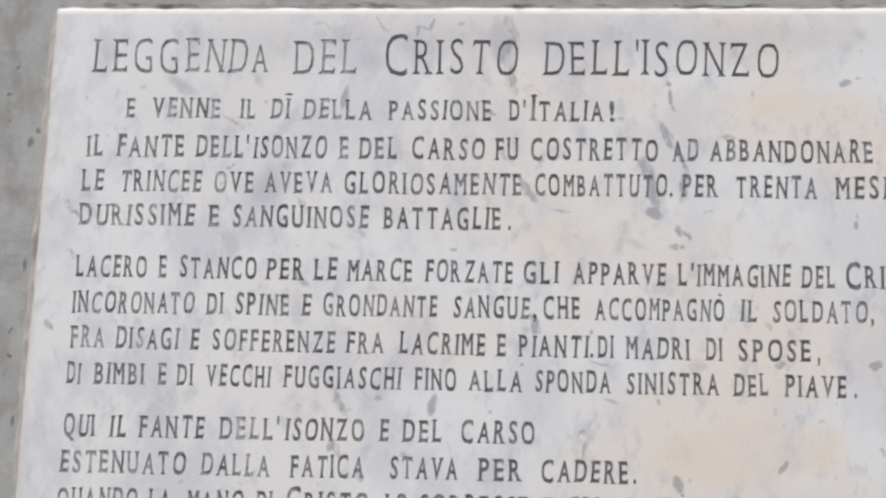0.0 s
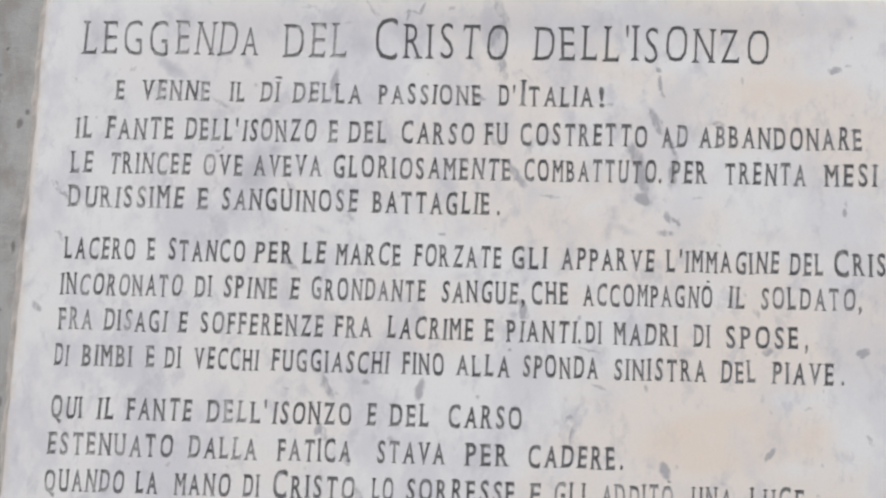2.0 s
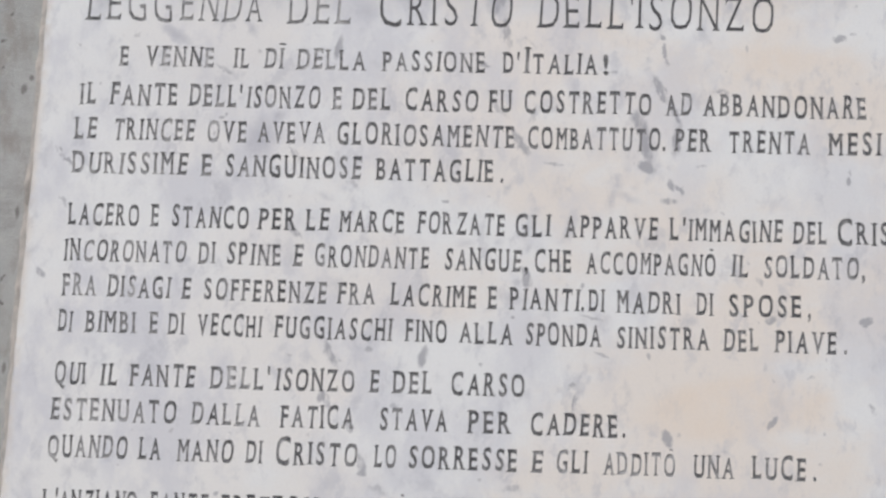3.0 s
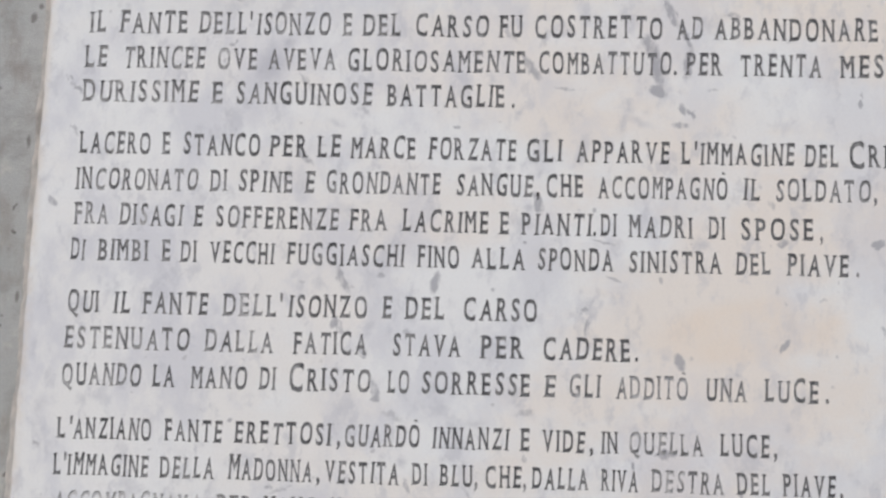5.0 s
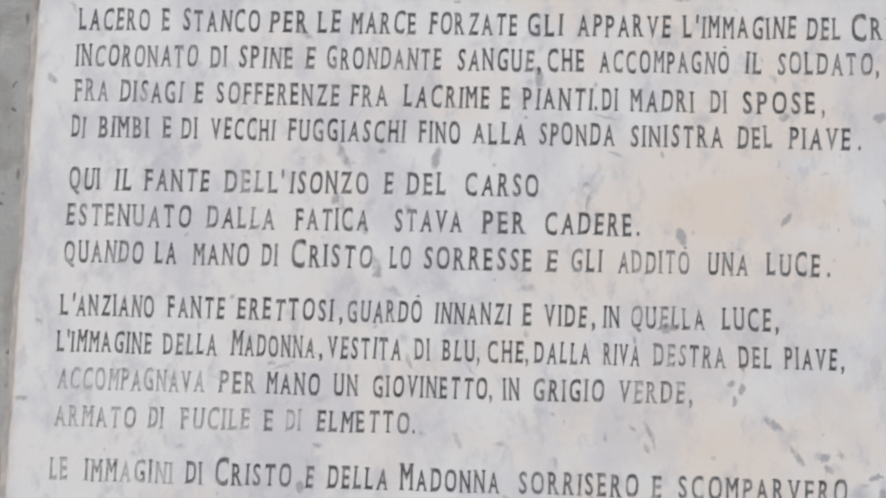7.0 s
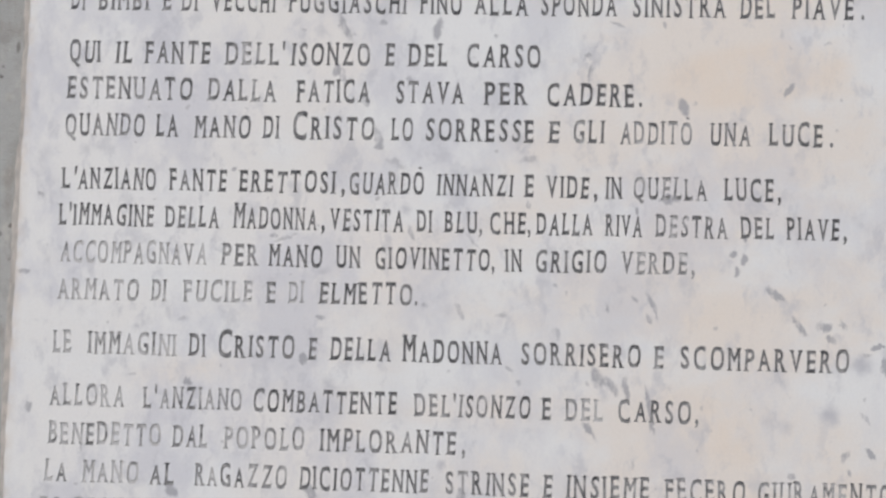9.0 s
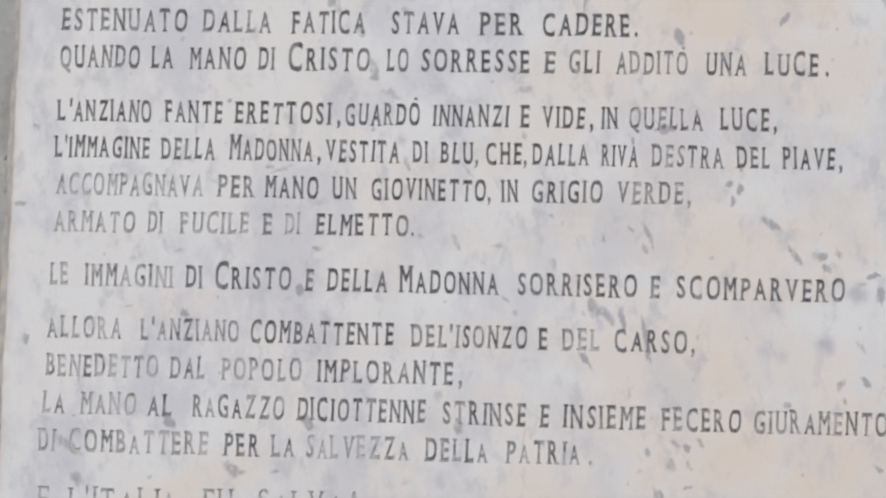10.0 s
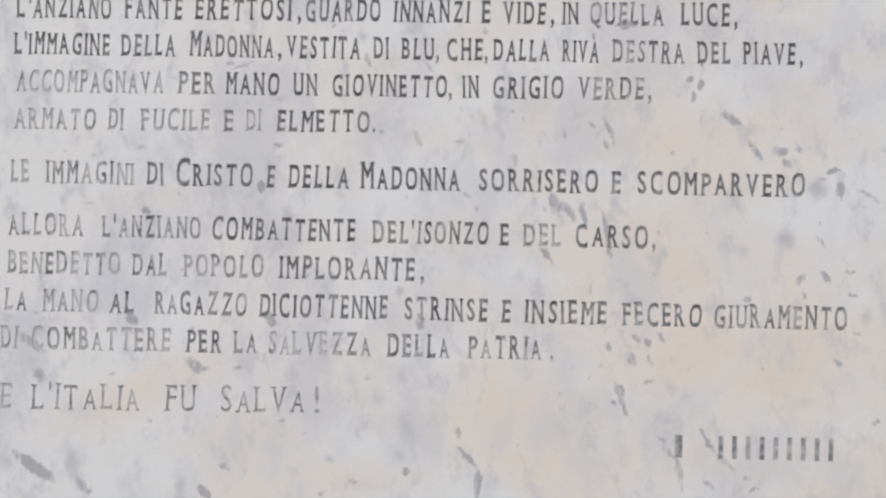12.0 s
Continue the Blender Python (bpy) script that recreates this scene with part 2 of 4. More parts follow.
vein(0.480, 1.830, 0.0028, 0.0028, 1, 0.40)
haze(0.788, 1.808, 0.0110, 0.0090, -80, 0.75)
vein(0.551, 1.788, 0.0082, 0.0040, -50, 0.50)
haze(0.358, 2.004, 0.0069, 0.0056, 0, 0.50)
vein(0.428, 1.975, 0.0109, 0.0020, -49, 0.35)
vein(0.237, 1.972, 0.0144, 0.0017, 20, 0.35)
haze(0.380, 1.907, 0.0044, 0.0037, 1, 0.44)
vein(0.276, 1.892, 0.0046, 0.0023, 1, 0.50)
haze(0.137, 1.887, 0.0058, 0.0037, 1, 0.44)
vein(0.259, 1.849, 0.0057, 0.0034, -64, 0.60)
vein(0.176, 1.840, 0.0029, 0.0023, -88, 0.35)
vein(0.143, 1.822, 0.0041, 0.0028, 1, 0.55)
vein(0.593, 2.007, 0.0034, 0.0020, -88, 0.60)
vein(0.729, 1.926, 0.0102, 0.0023, -40, 0.50)
vein(0.759, 1.892, 0.0086, 0.0034, -48, 0.45)
vein(0.799, 1.898, 0.0059, 0.0028, -44, 0.45)
vein(0.834, 1.877, 0.0061, 0.0023, 1, 0.50)
vein(0.823, 1.869, 0.0050, 0.0023, 1, 0.45)
vein(0.842, 1.859, 0.0067, 0.0028, -88, 0.65)
vein(0.869, 1.853, 0.0141, 0.0023, -31, 0.40)
vein(0.823, 1.806, 0.0093, 0.0023, -56, 0.35)
vein(0.130, 1.715, 0.0100, 0.0051, -52, 0.65)
vein(0.274, 1.716, 0.0090, 0.0056, -43, 0.70)
vein(0.427, 1.717, 0.0079, 0.0051, -88, 0.60)
haze(0.405, 1.747, 0.0056, 0.0050, -88, 0.50)
vein(0.028, 1.686, 0.0180, 0.0056, -31, 0.50)
vein(0.038, 1.653, 0.0092, 0.0056, -34, 0.50)
vein(0.198, 1.667, 0.0110, 0.0073, -27, 0.50)
vein(0.210, 1.664, 0.0041, 0.0028, 1, 0.45)
vein(0.243, 1.666, 0.0046, 0.0020, 1, 0.55)
haze(0.374, 1.660, 0.0051, 0.0037, 1, 0.50)
vein(0.289, 1.614, 0.0034, 0.0028, 1, 0.40)
vein(0.311, 1.601, 0.0029, 0.0023, 1, 0.40)
vein(0.154, 1.610, 0.0041, 0.0023, 1, 0.40)
vein(0.232, 1.566, 0.0046, 0.0028, 1, 0.60)
haze(0.338, 1.577, 0.0051, 0.0044, 1, 0.50)
vein(0.363, 1.554, 0.0034, 0.0028, 1, 0.50)
vein(0.416, 1.567, 0.0034, 0.0034, 1, 0.65)
vein(0.332, 1.543, 0.0046, 0.0023, 1, 0.50)
vein(0.035, 1.561, 0.0249, 0.0068, -34, 0.85)
vein(0.087, 1.542, 0.0127, 0.0056, -42, 0.50)
vein(0.212, 1.541, 0.0097, 0.0045, -45, 0.70)
vein(0.552, 1.784, 0.0091, 0.0028, -49, 0.50)
vein(0.597, 1.752, 0.0039, 0.0023, -88, 0.40)
vein(0.804, 1.768, 0.0070, 0.0028, -117, 0.50)
vein(0.808, 1.752, 0.0034, 0.0028, -88, 0.50)
vein(0.827, 1.771, 0.0071, 0.0028, -50, 0.75)
vein(0.853, 1.776, 0.0039, 0.0025, 1, 0.55)
vein(0.856, 1.754, 0.0039, 0.0020, 1, 0.60)
vein(0.860, 1.717, 0.0039, 0.0023, 1, 0.50)
vein(0.751, 1.746, 0.0033, 0.0028, 1, 0.55)
vein(0.643, 1.705, 0.0054, 0.0028, -37, 0.60)
vein(0.654, 1.701, 0.0045, 0.0025, -88, 0.65)
vein(0.667, 1.707, 0.0048, 0.0023, -60, 0.75)
vein(0.615, 1.698, 0.0045, 0.0023, -88, 0.45)
vein(0.640, 1.684, 0.0062, 0.0051, -88, 0.50)
vein(0.657, 1.685, 0.0051, 0.0023, -88, 0.50)
vein(0.608, 1.679, 0.0028, 0.0023, 1, 0.35)
vein(0.628, 1.647, 0.0196, 0.0034, -72, 0.45)
vein(0.630, 1.654, 0.0055, 0.0023, -64, 0.75)
vein(0.621, 1.641, 0.0034, 0.0028, 1, 0.60)
vein(0.633, 1.634, 0.0061, 0.0023, -64, 0.55)
vein(0.655, 1.663, 0.0056, 0.0023, 1, 0.50)
vein(0.675, 1.598, 0.0160, 0.0023, -53, 0.40)
vein(0.688, 1.574, 0.0216, 0.0034, -77, 0.45)
vein(0.714, 1.608, 0.0127, 0.0028, -57, 0.80)
vein(0.732, 1.586, 0.0149, 0.0034, -42, 0.35)
vein(0.716, 1.563, 0.0067, 0.0023, -28, 0.50)
vein(0.754, 1.570, 0.0039, 0.0028, 1, 0.50)
vein(0.762, 1.559, 0.0044, 0.0023, 1, 0.45)
vein(0.842, 1.686, 0.0047, 0.0023, -34, 0.55)
vein(0.881, 1.629, 0.0044, 0.0028, 1, 0.45)
vein(0.468, 1.608, 0.0045, 0.0034, -88, 0.50)
vein(0.475, 1.584, 0.0151, 0.0028, -43, 0.65)
vein(0.488, 1.556, 0.0152, 0.0040, -92, 0.70)
vein(0.485, 1.535, 0.0062, 0.0045, -107, 0.60)

haze(0.101, 2.535, 0.0178, 0.0056, -31, 0.55)
haze(0.183, 2.543, 0.0089, 0.0045, -59, 0.40)
haze(0.201, 2.421, 0.0213, 0.0136, -94, 0.60)
haze(0.273, 2.360, 0.0124, 0.0040, -24, 0.40)
haze(0.444, 2.579, 0.0219, 0.0096, -73, 0.65)
haze(0.424, 2.531, 0.0076, 0.0045, -87, 0.30)
haze(0.464, 2.370, 0.0074, 0.0040, 65, 0.45)
haze(0.590, 2.364, 0.0160, 0.0045, -18, 0.40)
haze(0.597, 2.375, 0.0047, 0.0045, 0, 0.30)
haze(0.819, 2.595, 0.0074, 0.0056, -30, 0.35)
haze(0.306, 2.563, 0.0097, 0.0090, 0, 0.30)
haze(-0.038, 2.291, 0.0074, 0.0056, -85, 0.40)
haze(0.241, 2.291, 0.0158, 0.0068, -86, 0.40)
haze(0.017, 2.162, 0.0112, 0.0068, -97, 0.55)
haze(0.160, 2.222, 0.0132, 0.0068, -86, 0.35)
haze(0.424, 2.312, 0.0139, 0.0056, 9, 0.35)
haze(0.457, 2.314, 0.0072, 0.0051, -88, 0.40)
haze(0.654, 2.236, 0.0116, 0.0051, -23, 0.35)
haze(0.016, 2.572, 0.0260, 0.0090, -85, 0.35)
haze(0.111, 2.588, 0.0260, 0.0079, -86, 0.30)
haze(0.242, 2.322, 0.0167, 0.0079, 66, 0.30)
haze(0.288, 2.265, 0.0152, 0.0090, -51, 0.30)
haze(0.079, 2.219, 0.0181, 0.0079, -85, 0.30)
haze(0.518, 2.538, 0.0131, 0.0045, 0, 0.20)
haze(0.606, 2.557, 0.0119, 0.0079, 0, 0.20)
haze(0.023, 2.060, 0.0072, 0.0068, 1, 0.40)
haze(-0.018, 2.056, 0.0107, 0.0068, -86, 0.35)
haze(0.433, 2.046, 0.0149, 0.0051, 1, 0.40)
haze(0.278, 1.939, 0.0081, 0.0056, 1, 0.40)
haze(0.293, 1.806, 0.0230, 0.0226, 1, 0.35)
haze(0.029, 1.893, 0.0081, 0.0051, -86, 0.30)
haze(0.819, 1.859, 0.0079, 0.0079, 1, 0.40)
haze(0.745, 1.796, 0.0089, 0.0079, -88, 0.40)
haze(0.359, 1.802, 0.0226, 0.0169, -87, 0.25)
haze(0.212, 1.855, 0.0232, 0.0079, 1, 0.20)
haze(0.755, 1.914, 0.0222, 0.0079, 1, 0.20)
haze(0.288, 1.825, 0.0092, 0.0056, -88, 0.35)
haze(0.407, 1.900, 0.0091, 0.0045, -88, 0.30)
haze(0.817, 1.858, 0.0144, 0.0124, 1, 0.40)
haze(0.004, 1.711, 0.0082, 0.0079, 1, 0.45)
haze(0.385, 1.639, 0.0125, 0.0102, -88, 0.40)
haze(0.415, 1.608, 0.0176, 0.0079, -81, 0.45)
haze(0.409, 1.582, 0.0080, 0.0056, 1, 0.45)
haze(0.006, 1.565, 0.0092, 0.0079, -87, 0.40)
haze(0.074, 1.570, 0.0157, 0.0073, -51, 0.40)
haze(0.187, 1.544, 0.0102, 0.0062, -88, 0.50)
haze(0.868, 1.733, 0.0100, 0.0056, -88, 0.45)
haze(0.678, 1.658, 0.0107, 0.0056, -55, 0.40)
haze(0.810, 1.646, 0.0111, 0.0056, 1, 0.30)
haze(0.395, 1.722, 0.0229, 0.0226, 1, 0.30)
haze(0.351, 1.852, 0.0343, 0.0169, -88, 0.20)
haze(0.631, 1.593, 0.0169, 0.0169, 1, 0.20)
haze(0.032, 1.667, 0.0195, 0.0169, -87, 0.30)
haze(0.372, 1.551, 0.0285, 0.0079, 1, 0.25)
haze(0.086, 1.622, 0.0350, 0.0136, 1, 0.15)
# Broad, weak ovals: greyer along the slab's top and upper left.
haze(0.300, 2.590, 0.3200, 0.0320, 0, 0.34)
haze(0.160, 2.490, 0.2000, 0.0800, 0, 0.24)
haze(0.680, 2.590, 0.2400, 0.0260, 0, 0.30)

patches = [0.0]


def cream_patch(x, z, half_width, half_height, strength):
    """A cream cloud in the marble: its middle and half sizes in metres, and depth of colour."""
    m = mb.add("ShaderNodeMapping", {"vector_type": "TEXTURE"}, Vector=WARPED, Location=(x, 0, z), Rotation=(0, radians(-8), 0),
               Scale=(half_width * 1.3, 1.0, half_height * 1.3))
    g = mb.add("ShaderNodeTexGradient", {"gradient_type": "SPHERICAL"}, Vector=m.outputs[0])
    patches[0] = mb.math("MULTIPLY_ADD", g.outputs["Fac"], strength, patches[0])


cream_patch(0.662, 2.372, 0.054, 0.036, 0.60)
cream_patch(0.710, 2.148, 0.102, 0.033, 1.00)
cream_patch(0.725, 2.514, 0.090, 0.042, 0.60)
cream_patch(0.404, 2.237, 0.096, 0.030, 0.40)
cream_patch(0.516, 2.371, 0.072, 0.036, 0.35)
cream_patch(0.777, 2.355, 0.072, 0.036, 0.40)
cream_patch(0.452, 1.809, 0.090, 0.027, 0.70)
cream_patch(0.688, 1.805, 0.078, 0.048, 0.80)
cream_patch(0.448, 1.742, 0.072, 0.036, 0.70)
cream_patch(0.151, 1.836, 0.090, 0.021, 0.60)
cream_patch(0.777, 1.785, 0.090, 0.036, 0.60)
cream_patch(0.703, 2.146, 0.090, 0.030, 0.50)
cream_patch(0.664, 1.900, 0.084, 0.030, 0.40)
cream_patch(0.316, 1.932, 0.072, 0.024, 0.30)
cream_patch(0.087, 1.611, 0.096, 0.030, 0.50)
cream_patch(0.144, 1.641, 0.072, 0.024, 0.40)
cream_patch(0.757, 1.686, 0.126, 0.054, 0.90)
cream_patch(0.517, 1.646, 0.096, 0.066, 0.80)
cream_patch(0.250, 1.593, 0.078, 0.036, 0.90)
cream_patch(0.195, 1.665, 0.060, 0.027, 0.60)
cream_patch(0.280, 1.548, 0.096, 0.030, 0.70)
cream_patch(0.405, 1.563, 0.096, 0.030, 0.50)
cream_patch(0.659, 1.571, 0.120, 0.036, 0.50)
cream_patch(0.549, 1.725, 0.072, 0.024, 0.50)
cream_patch(0.575, 1.591, 0.072, 0.054, 0.60)


streak = mb.noise(P0, 26, 6, 0.65, stretch=(1.0, 1.0, 0.5), shift=(0.4, 0, 0.9))
flake = mb.noise(P0, 130, 4, 0.6)
lie = mb.add("ShaderNodeMapping", None, Vector=P0, Rotation=(0, radians(-28), 0), Scale=(3.2, 1.0, 0.8))
comb = mb.noise(lie.outputs[0], 60, 5, 0.65, shift=(1.1, 0, 3.3))
single = mb.math("MULTIPLY", veins[0], mb.span(flake.outputs["Fac"], 0.3, 0.6, 0.7, 1.15))
single = mb.math("MULTIPLY", single, mb.span(comb.outputs["Fac"], 0.36, 0.58, 0.62, 1.15))
single = mb.span(single, 0.03, 0.72)
tilted = mb.add("ShaderNodeMapping", None, Vector=WARPED, Rotation=(0, radians(35), 0), Scale=(1.0, 1.0, 0.62))
clouds = mb.noise(tilted.outputs[0], 7.5, 7, 0.62, shift=(1.7, 0, 0.3))
ridge = mb.math("ABSOLUTE", mb.math("SUBTRACT", clouds.outputs["Fac"], 0.5))
hair = mb.math("MULTIPLY", mb.span(ridge, 0.0, 0.022, 1.0, 0.0), mb.span(streak.outputs["Fac"], 0.5, 0.66))
cream_n = mb.noise(P0, 5.5, 5, 0.6, stretch=(0.8, 1, 1.3), shift=(5.2, 0, 2.1))
cool_n = mb.noise(tilted.outputs[0], 11, 5, 0.65, shift=(8.1, 0, 4.4))
sep = mb.add("ShaderNodeSeparateXYZ", None, Vector=P0)
warm_side = mb.span(sep.outputs[0], -0.05, 0.75, 0.18, 1.0)
cream = mb.math("MULTIPLY", mb.span(cream_n.outputs["Fac"], 0.40, 0.58), warm_side)
cool = mb.math("MULTIPLY", mb.span(cool_n.outputs["Fac"], 0.45, 0.62), mb.span(sep.outputs[0], 0.0, 0.9, 1.0, 0.6))
col = mb.mix(mb.math("MULTIPLY", cream, 0.65), (0.692, 0.692, 0.690, 1), (0.69, 0.603, 0.525, 1))
peach = mb.math("MULTIPLY", mb.span(patches[0], 0.03, 0.7), mb.span(cool_n.outputs["Fac"], 0.3, 0.6, 1.0, 0.45))
cool = mb.math("MULTIPLY", cool, mb.math("SUBTRACT", 1.0, mb.math("MULTIPLY", peach, 0.7)))
col = mb.mix(mb.math("MULTIPLY", peach, 0.68), col, (0.70, 0.592, 0.495, 1))
col = mb.mix(mb.math("MULTIPLY", cool, 0.7), col, (0.53, 0.53, 0.575, 1))
mott = mb.noise(tilted.outputs[0], 34, 6, 0.68, shift=(2.6, 0, 6.2))
col = mb.mix(mb.math("MULTIPLY", mb.span(mott.outputs["Fac"], 0.52, 0.66, 0.0, 0.50), mb.math("SUBTRACT", 1.0, mb.math("MULTIPLY", peach, 0.65))), col, (0.45, 0.45, 0.49, 1))
col = mb.mix(mb.span(hazes[0], 0.0, 0.7, 0.0, 0.75), col, (0.40, 0.40, 0.445, 1))
col = mb.mix(mb.math("MULTIPLY", hair, 0.3), col, (0.36, 0.36, 0.41, 1))
col = mb.mix(mb.math("MULTIPLY", single, 0.75), col, (0.268, 0.266, 0.298, 1))
rim_l = mb.math("MULTIPLY", mb.span(sep.outputs[0], -0.046, -0.032, 1.0, 0.0), mb.span(warp_a.outputs["Fac"], 0.35, 0.6, 0.15, 1.0))
col = mb.mix(mb.math("MULTIPLY", rim_l, 0.75), col, (0.60, 0.535, 0.475, 1))
top_band = mb.math("MULTIPLY", mb.span(sep.outputs[2], 2.6165, 2.6190), mb.span(warp_a.outputs["Fac"], 0.3, 0.5, 0.55, 1.0))
col = mb.mix(top_band, col, (0.84, 0.81, 0.77, 1))  # paler, uneven band along the upper arris
fleck = mb.noise(lie.outputs[0], 30, 4, 0.6, shift=(6.1, 0, 0.7))
fleck = mb.math("MULTIPLY", mb.span(fleck.outputs["Fac"], 0.60, 0.68), mb.span(streak.outputs["Fac"], 0.44, 0.58))
col = mb.mix(mb.math("MULTIPLY", fleck, 0.08), col, (0.33, 0.33, 0.375, 1))
grain = mb.noise(P0, 420, 3, 0.6)
col = mb.mix(mb.span(grain.outputs["Fac"], 0.35, 0.75, 0.0, 0.12), col, (0.42, 0.41, 0.41, 1))
speck = mb.noise(P0, 75, 2, 0.5, shift=(2.2, 0, 7.7))
col = mb.mix(mb.span(speck.outputs["Fac"], 0.70, 0.76, 0.0, 0.45), col, (0.32, 0.31, 0.33, 1))
mb.bump(mb.math("ADD", grain.outputs["Fac"], flake.outputs["Fac"]), 0.25, 0.0006)
MARBLE = mb.finish(col, mb.span(streak.outputs["Fac"], 0.3, 0.7, 0.42, 0.62))

# Letter paint, weathered away by each word's own wear down to the cut stone.
pt = Nodes("letter_paint")
Q0 = pt.coords()
worn = pt.add("ShaderNodeAttribute", {"attribute_type": "OBJECT", "attribute_name": "wear"}).outputs["Fac"]
chips = pt.noise(Q0, 85, 5, 0.66)
fine = pt.noise(Q0, 260, 4, 0.65, shift=(3, 3, 3))
loss = pt.math("ADD", worn, pt.math("MULTIPLY", pt.math("SUBTRACT", chips.outputs["Fac"], 0.5), pt.math("MULTIPLY_ADD", worn, 2.2, 0.9)))
loss = pt.math("ADD", loss, pt.math("MULTIPLY", pt.math("SUBTRACT", fine.outputs["Fac"], 0.5), 0.95))
own = pt.add("ShaderNodeNewGeometry").outputs["Random Per Island"]
loss = pt.math("ADD", loss, pt.math("MULTIPLY", pt.math("SUBTRACT", own, 0.5), pt.math("MULTIPLY_ADD", worn, 0.55, 0.10)))
loss = pt.span(loss, -0.1, 1.0, 0.0, 0.82)
PAINT = pt.finish(pt.mix(loss, (0.064, 0.064, 0.069, 1), (0.56, 0.55, 0.55, 1)), 0.75)

# Wall: smooth grey cement plaster, stained.
wl = Nodes("cement_plaster")
W0 = wl.coords()
broad = wl.noise(W0, 5, 5, 0.6, stretch=(1, 1, 0.6))
trowel = wl.noise(W0, 24, 6, 0.65, stretch=(1.0, 1, 1.5))
sand = wl.noise(W0, 500, 3, 0.6)
pit = wl.noise(W0, 60, 2, 0.5, shift=(1, 4, 2))
wc = wl.mix(wl.span(broad.outputs["Fac"], 0.35, 0.65), (0.31, 0.315, 0.305, 1), (0.40, 0.40, 0.395, 1))
wc = wl.mix(wl.span(trowel.outputs["Fac"], 0.45, 0.75, 0.0, 0.6), wc, (0.23, 0.225, 0.21, 1))
wc = wl.mix(wl.span(sand.outputs["Fac"], 0.4, 0.7, 0.0, 0.25), wc, (0.2, 0.2, 0.2, 1))
drip = wl.noise(W0, 38, 5, 0.6, stretch=(1.0, 1, 0.45), shift=(2, 0, 1))
wc = wl.mix(wl.span(drip.outputs["Fac"], 0.46, 0.68, 0.0, 0.6), wc, (0.235, 0.21, 0.185, 1))
scrape = wl.noise(W0, 34, 5, 0.65, stretch=(1.3, 1, 0.8), shift=(7, 0, 3))
wc = wl.mix(wl.span(scrape.outputs["Fac"], 0.56, 0.70, 0.0, 0.55), wc, (0.47, 0.455, 0.42, 1))
wc = wl.mix(wl.span(pit.outputs["Fac"], 0.69, 0.74, 0.0, 0.8), wc, (0.09, 0.08, 0.075, 1))
for x, z, w, h in ((-0.064, 2.481, 0.0054, 0.0084), (-0.058, 2.494, 0.0042, 0.0048), (-0.096, 2.401, 0.0048, 0.0036), (-0.058, 2.342, 0.0036, 0.0108), (-0.057, 2.174, 0.0036, 0.0096), (-0.066, 1.975, 0.0048, 0.0048), (0.301, 2.633, 0.0132, 0.0042), (0.234, 2.634, 0.0180, 0.0036), (0.072, 2.633, 0.0240, 0.0036), (0.662, 2.631, 0.0360, 0.0042), (0.709, 2.630, 0.0060, 0.0042), (0.793, 2.630, 0.0300, 0.0036), (0.444, 2.631, 0.0360, 0.0036)):
    hole = wl.add("ShaderNodeMapping", {"vector_type": "TEXTURE"}, Location=(x, 0, z), Scale=(w, 1.0, h),
                  Vector=wl.add("ShaderNodeVectorMath", {"operation": "MULTIPLY_ADD"}, i0=trowel.outputs["Color"], i1=(0.006, 0, 0.006), i2=W0).outputs[0])
    ball = wl.add("ShaderNodeTexGradient", {"gradient_type": "SPHERICAL"}, Vector=hole.outputs[0])
    wc = wl.mix(wl.span(ball.outputs["Fac"], 0.1, 0.7, 0.0, 0.6), wc, (0.075, 0.065, 0.06, 1))
wl.bump(wl.math("ADD", wl.math("MULTIPLY", trowel.outputs["Fac"], 2.0), sand.outputs["Fac"]), 0.5, 0.0015)
PLASTER = wl.finish(wc, 0.9)

# Mortar round the slab: sandy grey-brown, dirty.
mo = Nodes("joint_mortar")
M0 = mo.coords()
mn = mo.noise(M0, 40, 6, 0.65)
md = mo.noise(M0, 18, 4, 0.6, shift=(4, 2, 7))
mc = mo.mix(mo.span(mn.outputs["Fac"], 0.35, 0.65), (0.36, 0.342, 0.32, 1), (0.50, 0.455, 0.42, 1))
mc = mo.mix(mo.span(md.outputs["Fac"], 0.52, 0.70, 0.0, 0.6), mc, (0.17, 0.15, 0.135, 1))
mo.bump(mn.outputs["Fac"], 0.8, 0.003)
MORTAR = mo.finish(mc, 0.95)

# Joint filling above the slab: dark brown, blotchy, darker than the other joints.
bk = Nodes("dark_mortar")
kn = bk.noise(bk.coords(), 16, 6, 0.68)
bk.bump(kn.outputs["Fac"], 0.8, 0.003)
DARK_MORTAR = bk.finish(bk.mix(bk.span(kn.outputs["Fac"], 0.37, 0.57), (0.05, 0.042, 0.037, 1), (0.27, 0.245, 0.22, 1)), 0.95)

gr = Nodes("gravel_ground")
G0 = gr.coords()
gn = gr.noise(G0, 45, 5, 0.65)
gb = gr.noise(G0, 0.6, 4, 0.55)
gc = gr.mix(gr.span(gn.outputs["Fac"], 0.35, 0.65), (0.16, 0.15, 0.135, 1), (0.30, 0.285, 0.26, 1))
gc = gr.mix(gr.span(gb.outputs["Fac"], 0.45, 0.7, 0.0, 0.5), gc, (0.12, 0.13, 0.08, 1))
gr.bump(gn.outputs["Fac"], 0.7, 0.01)
GRAVEL = gr.finish(gc, 0.95)


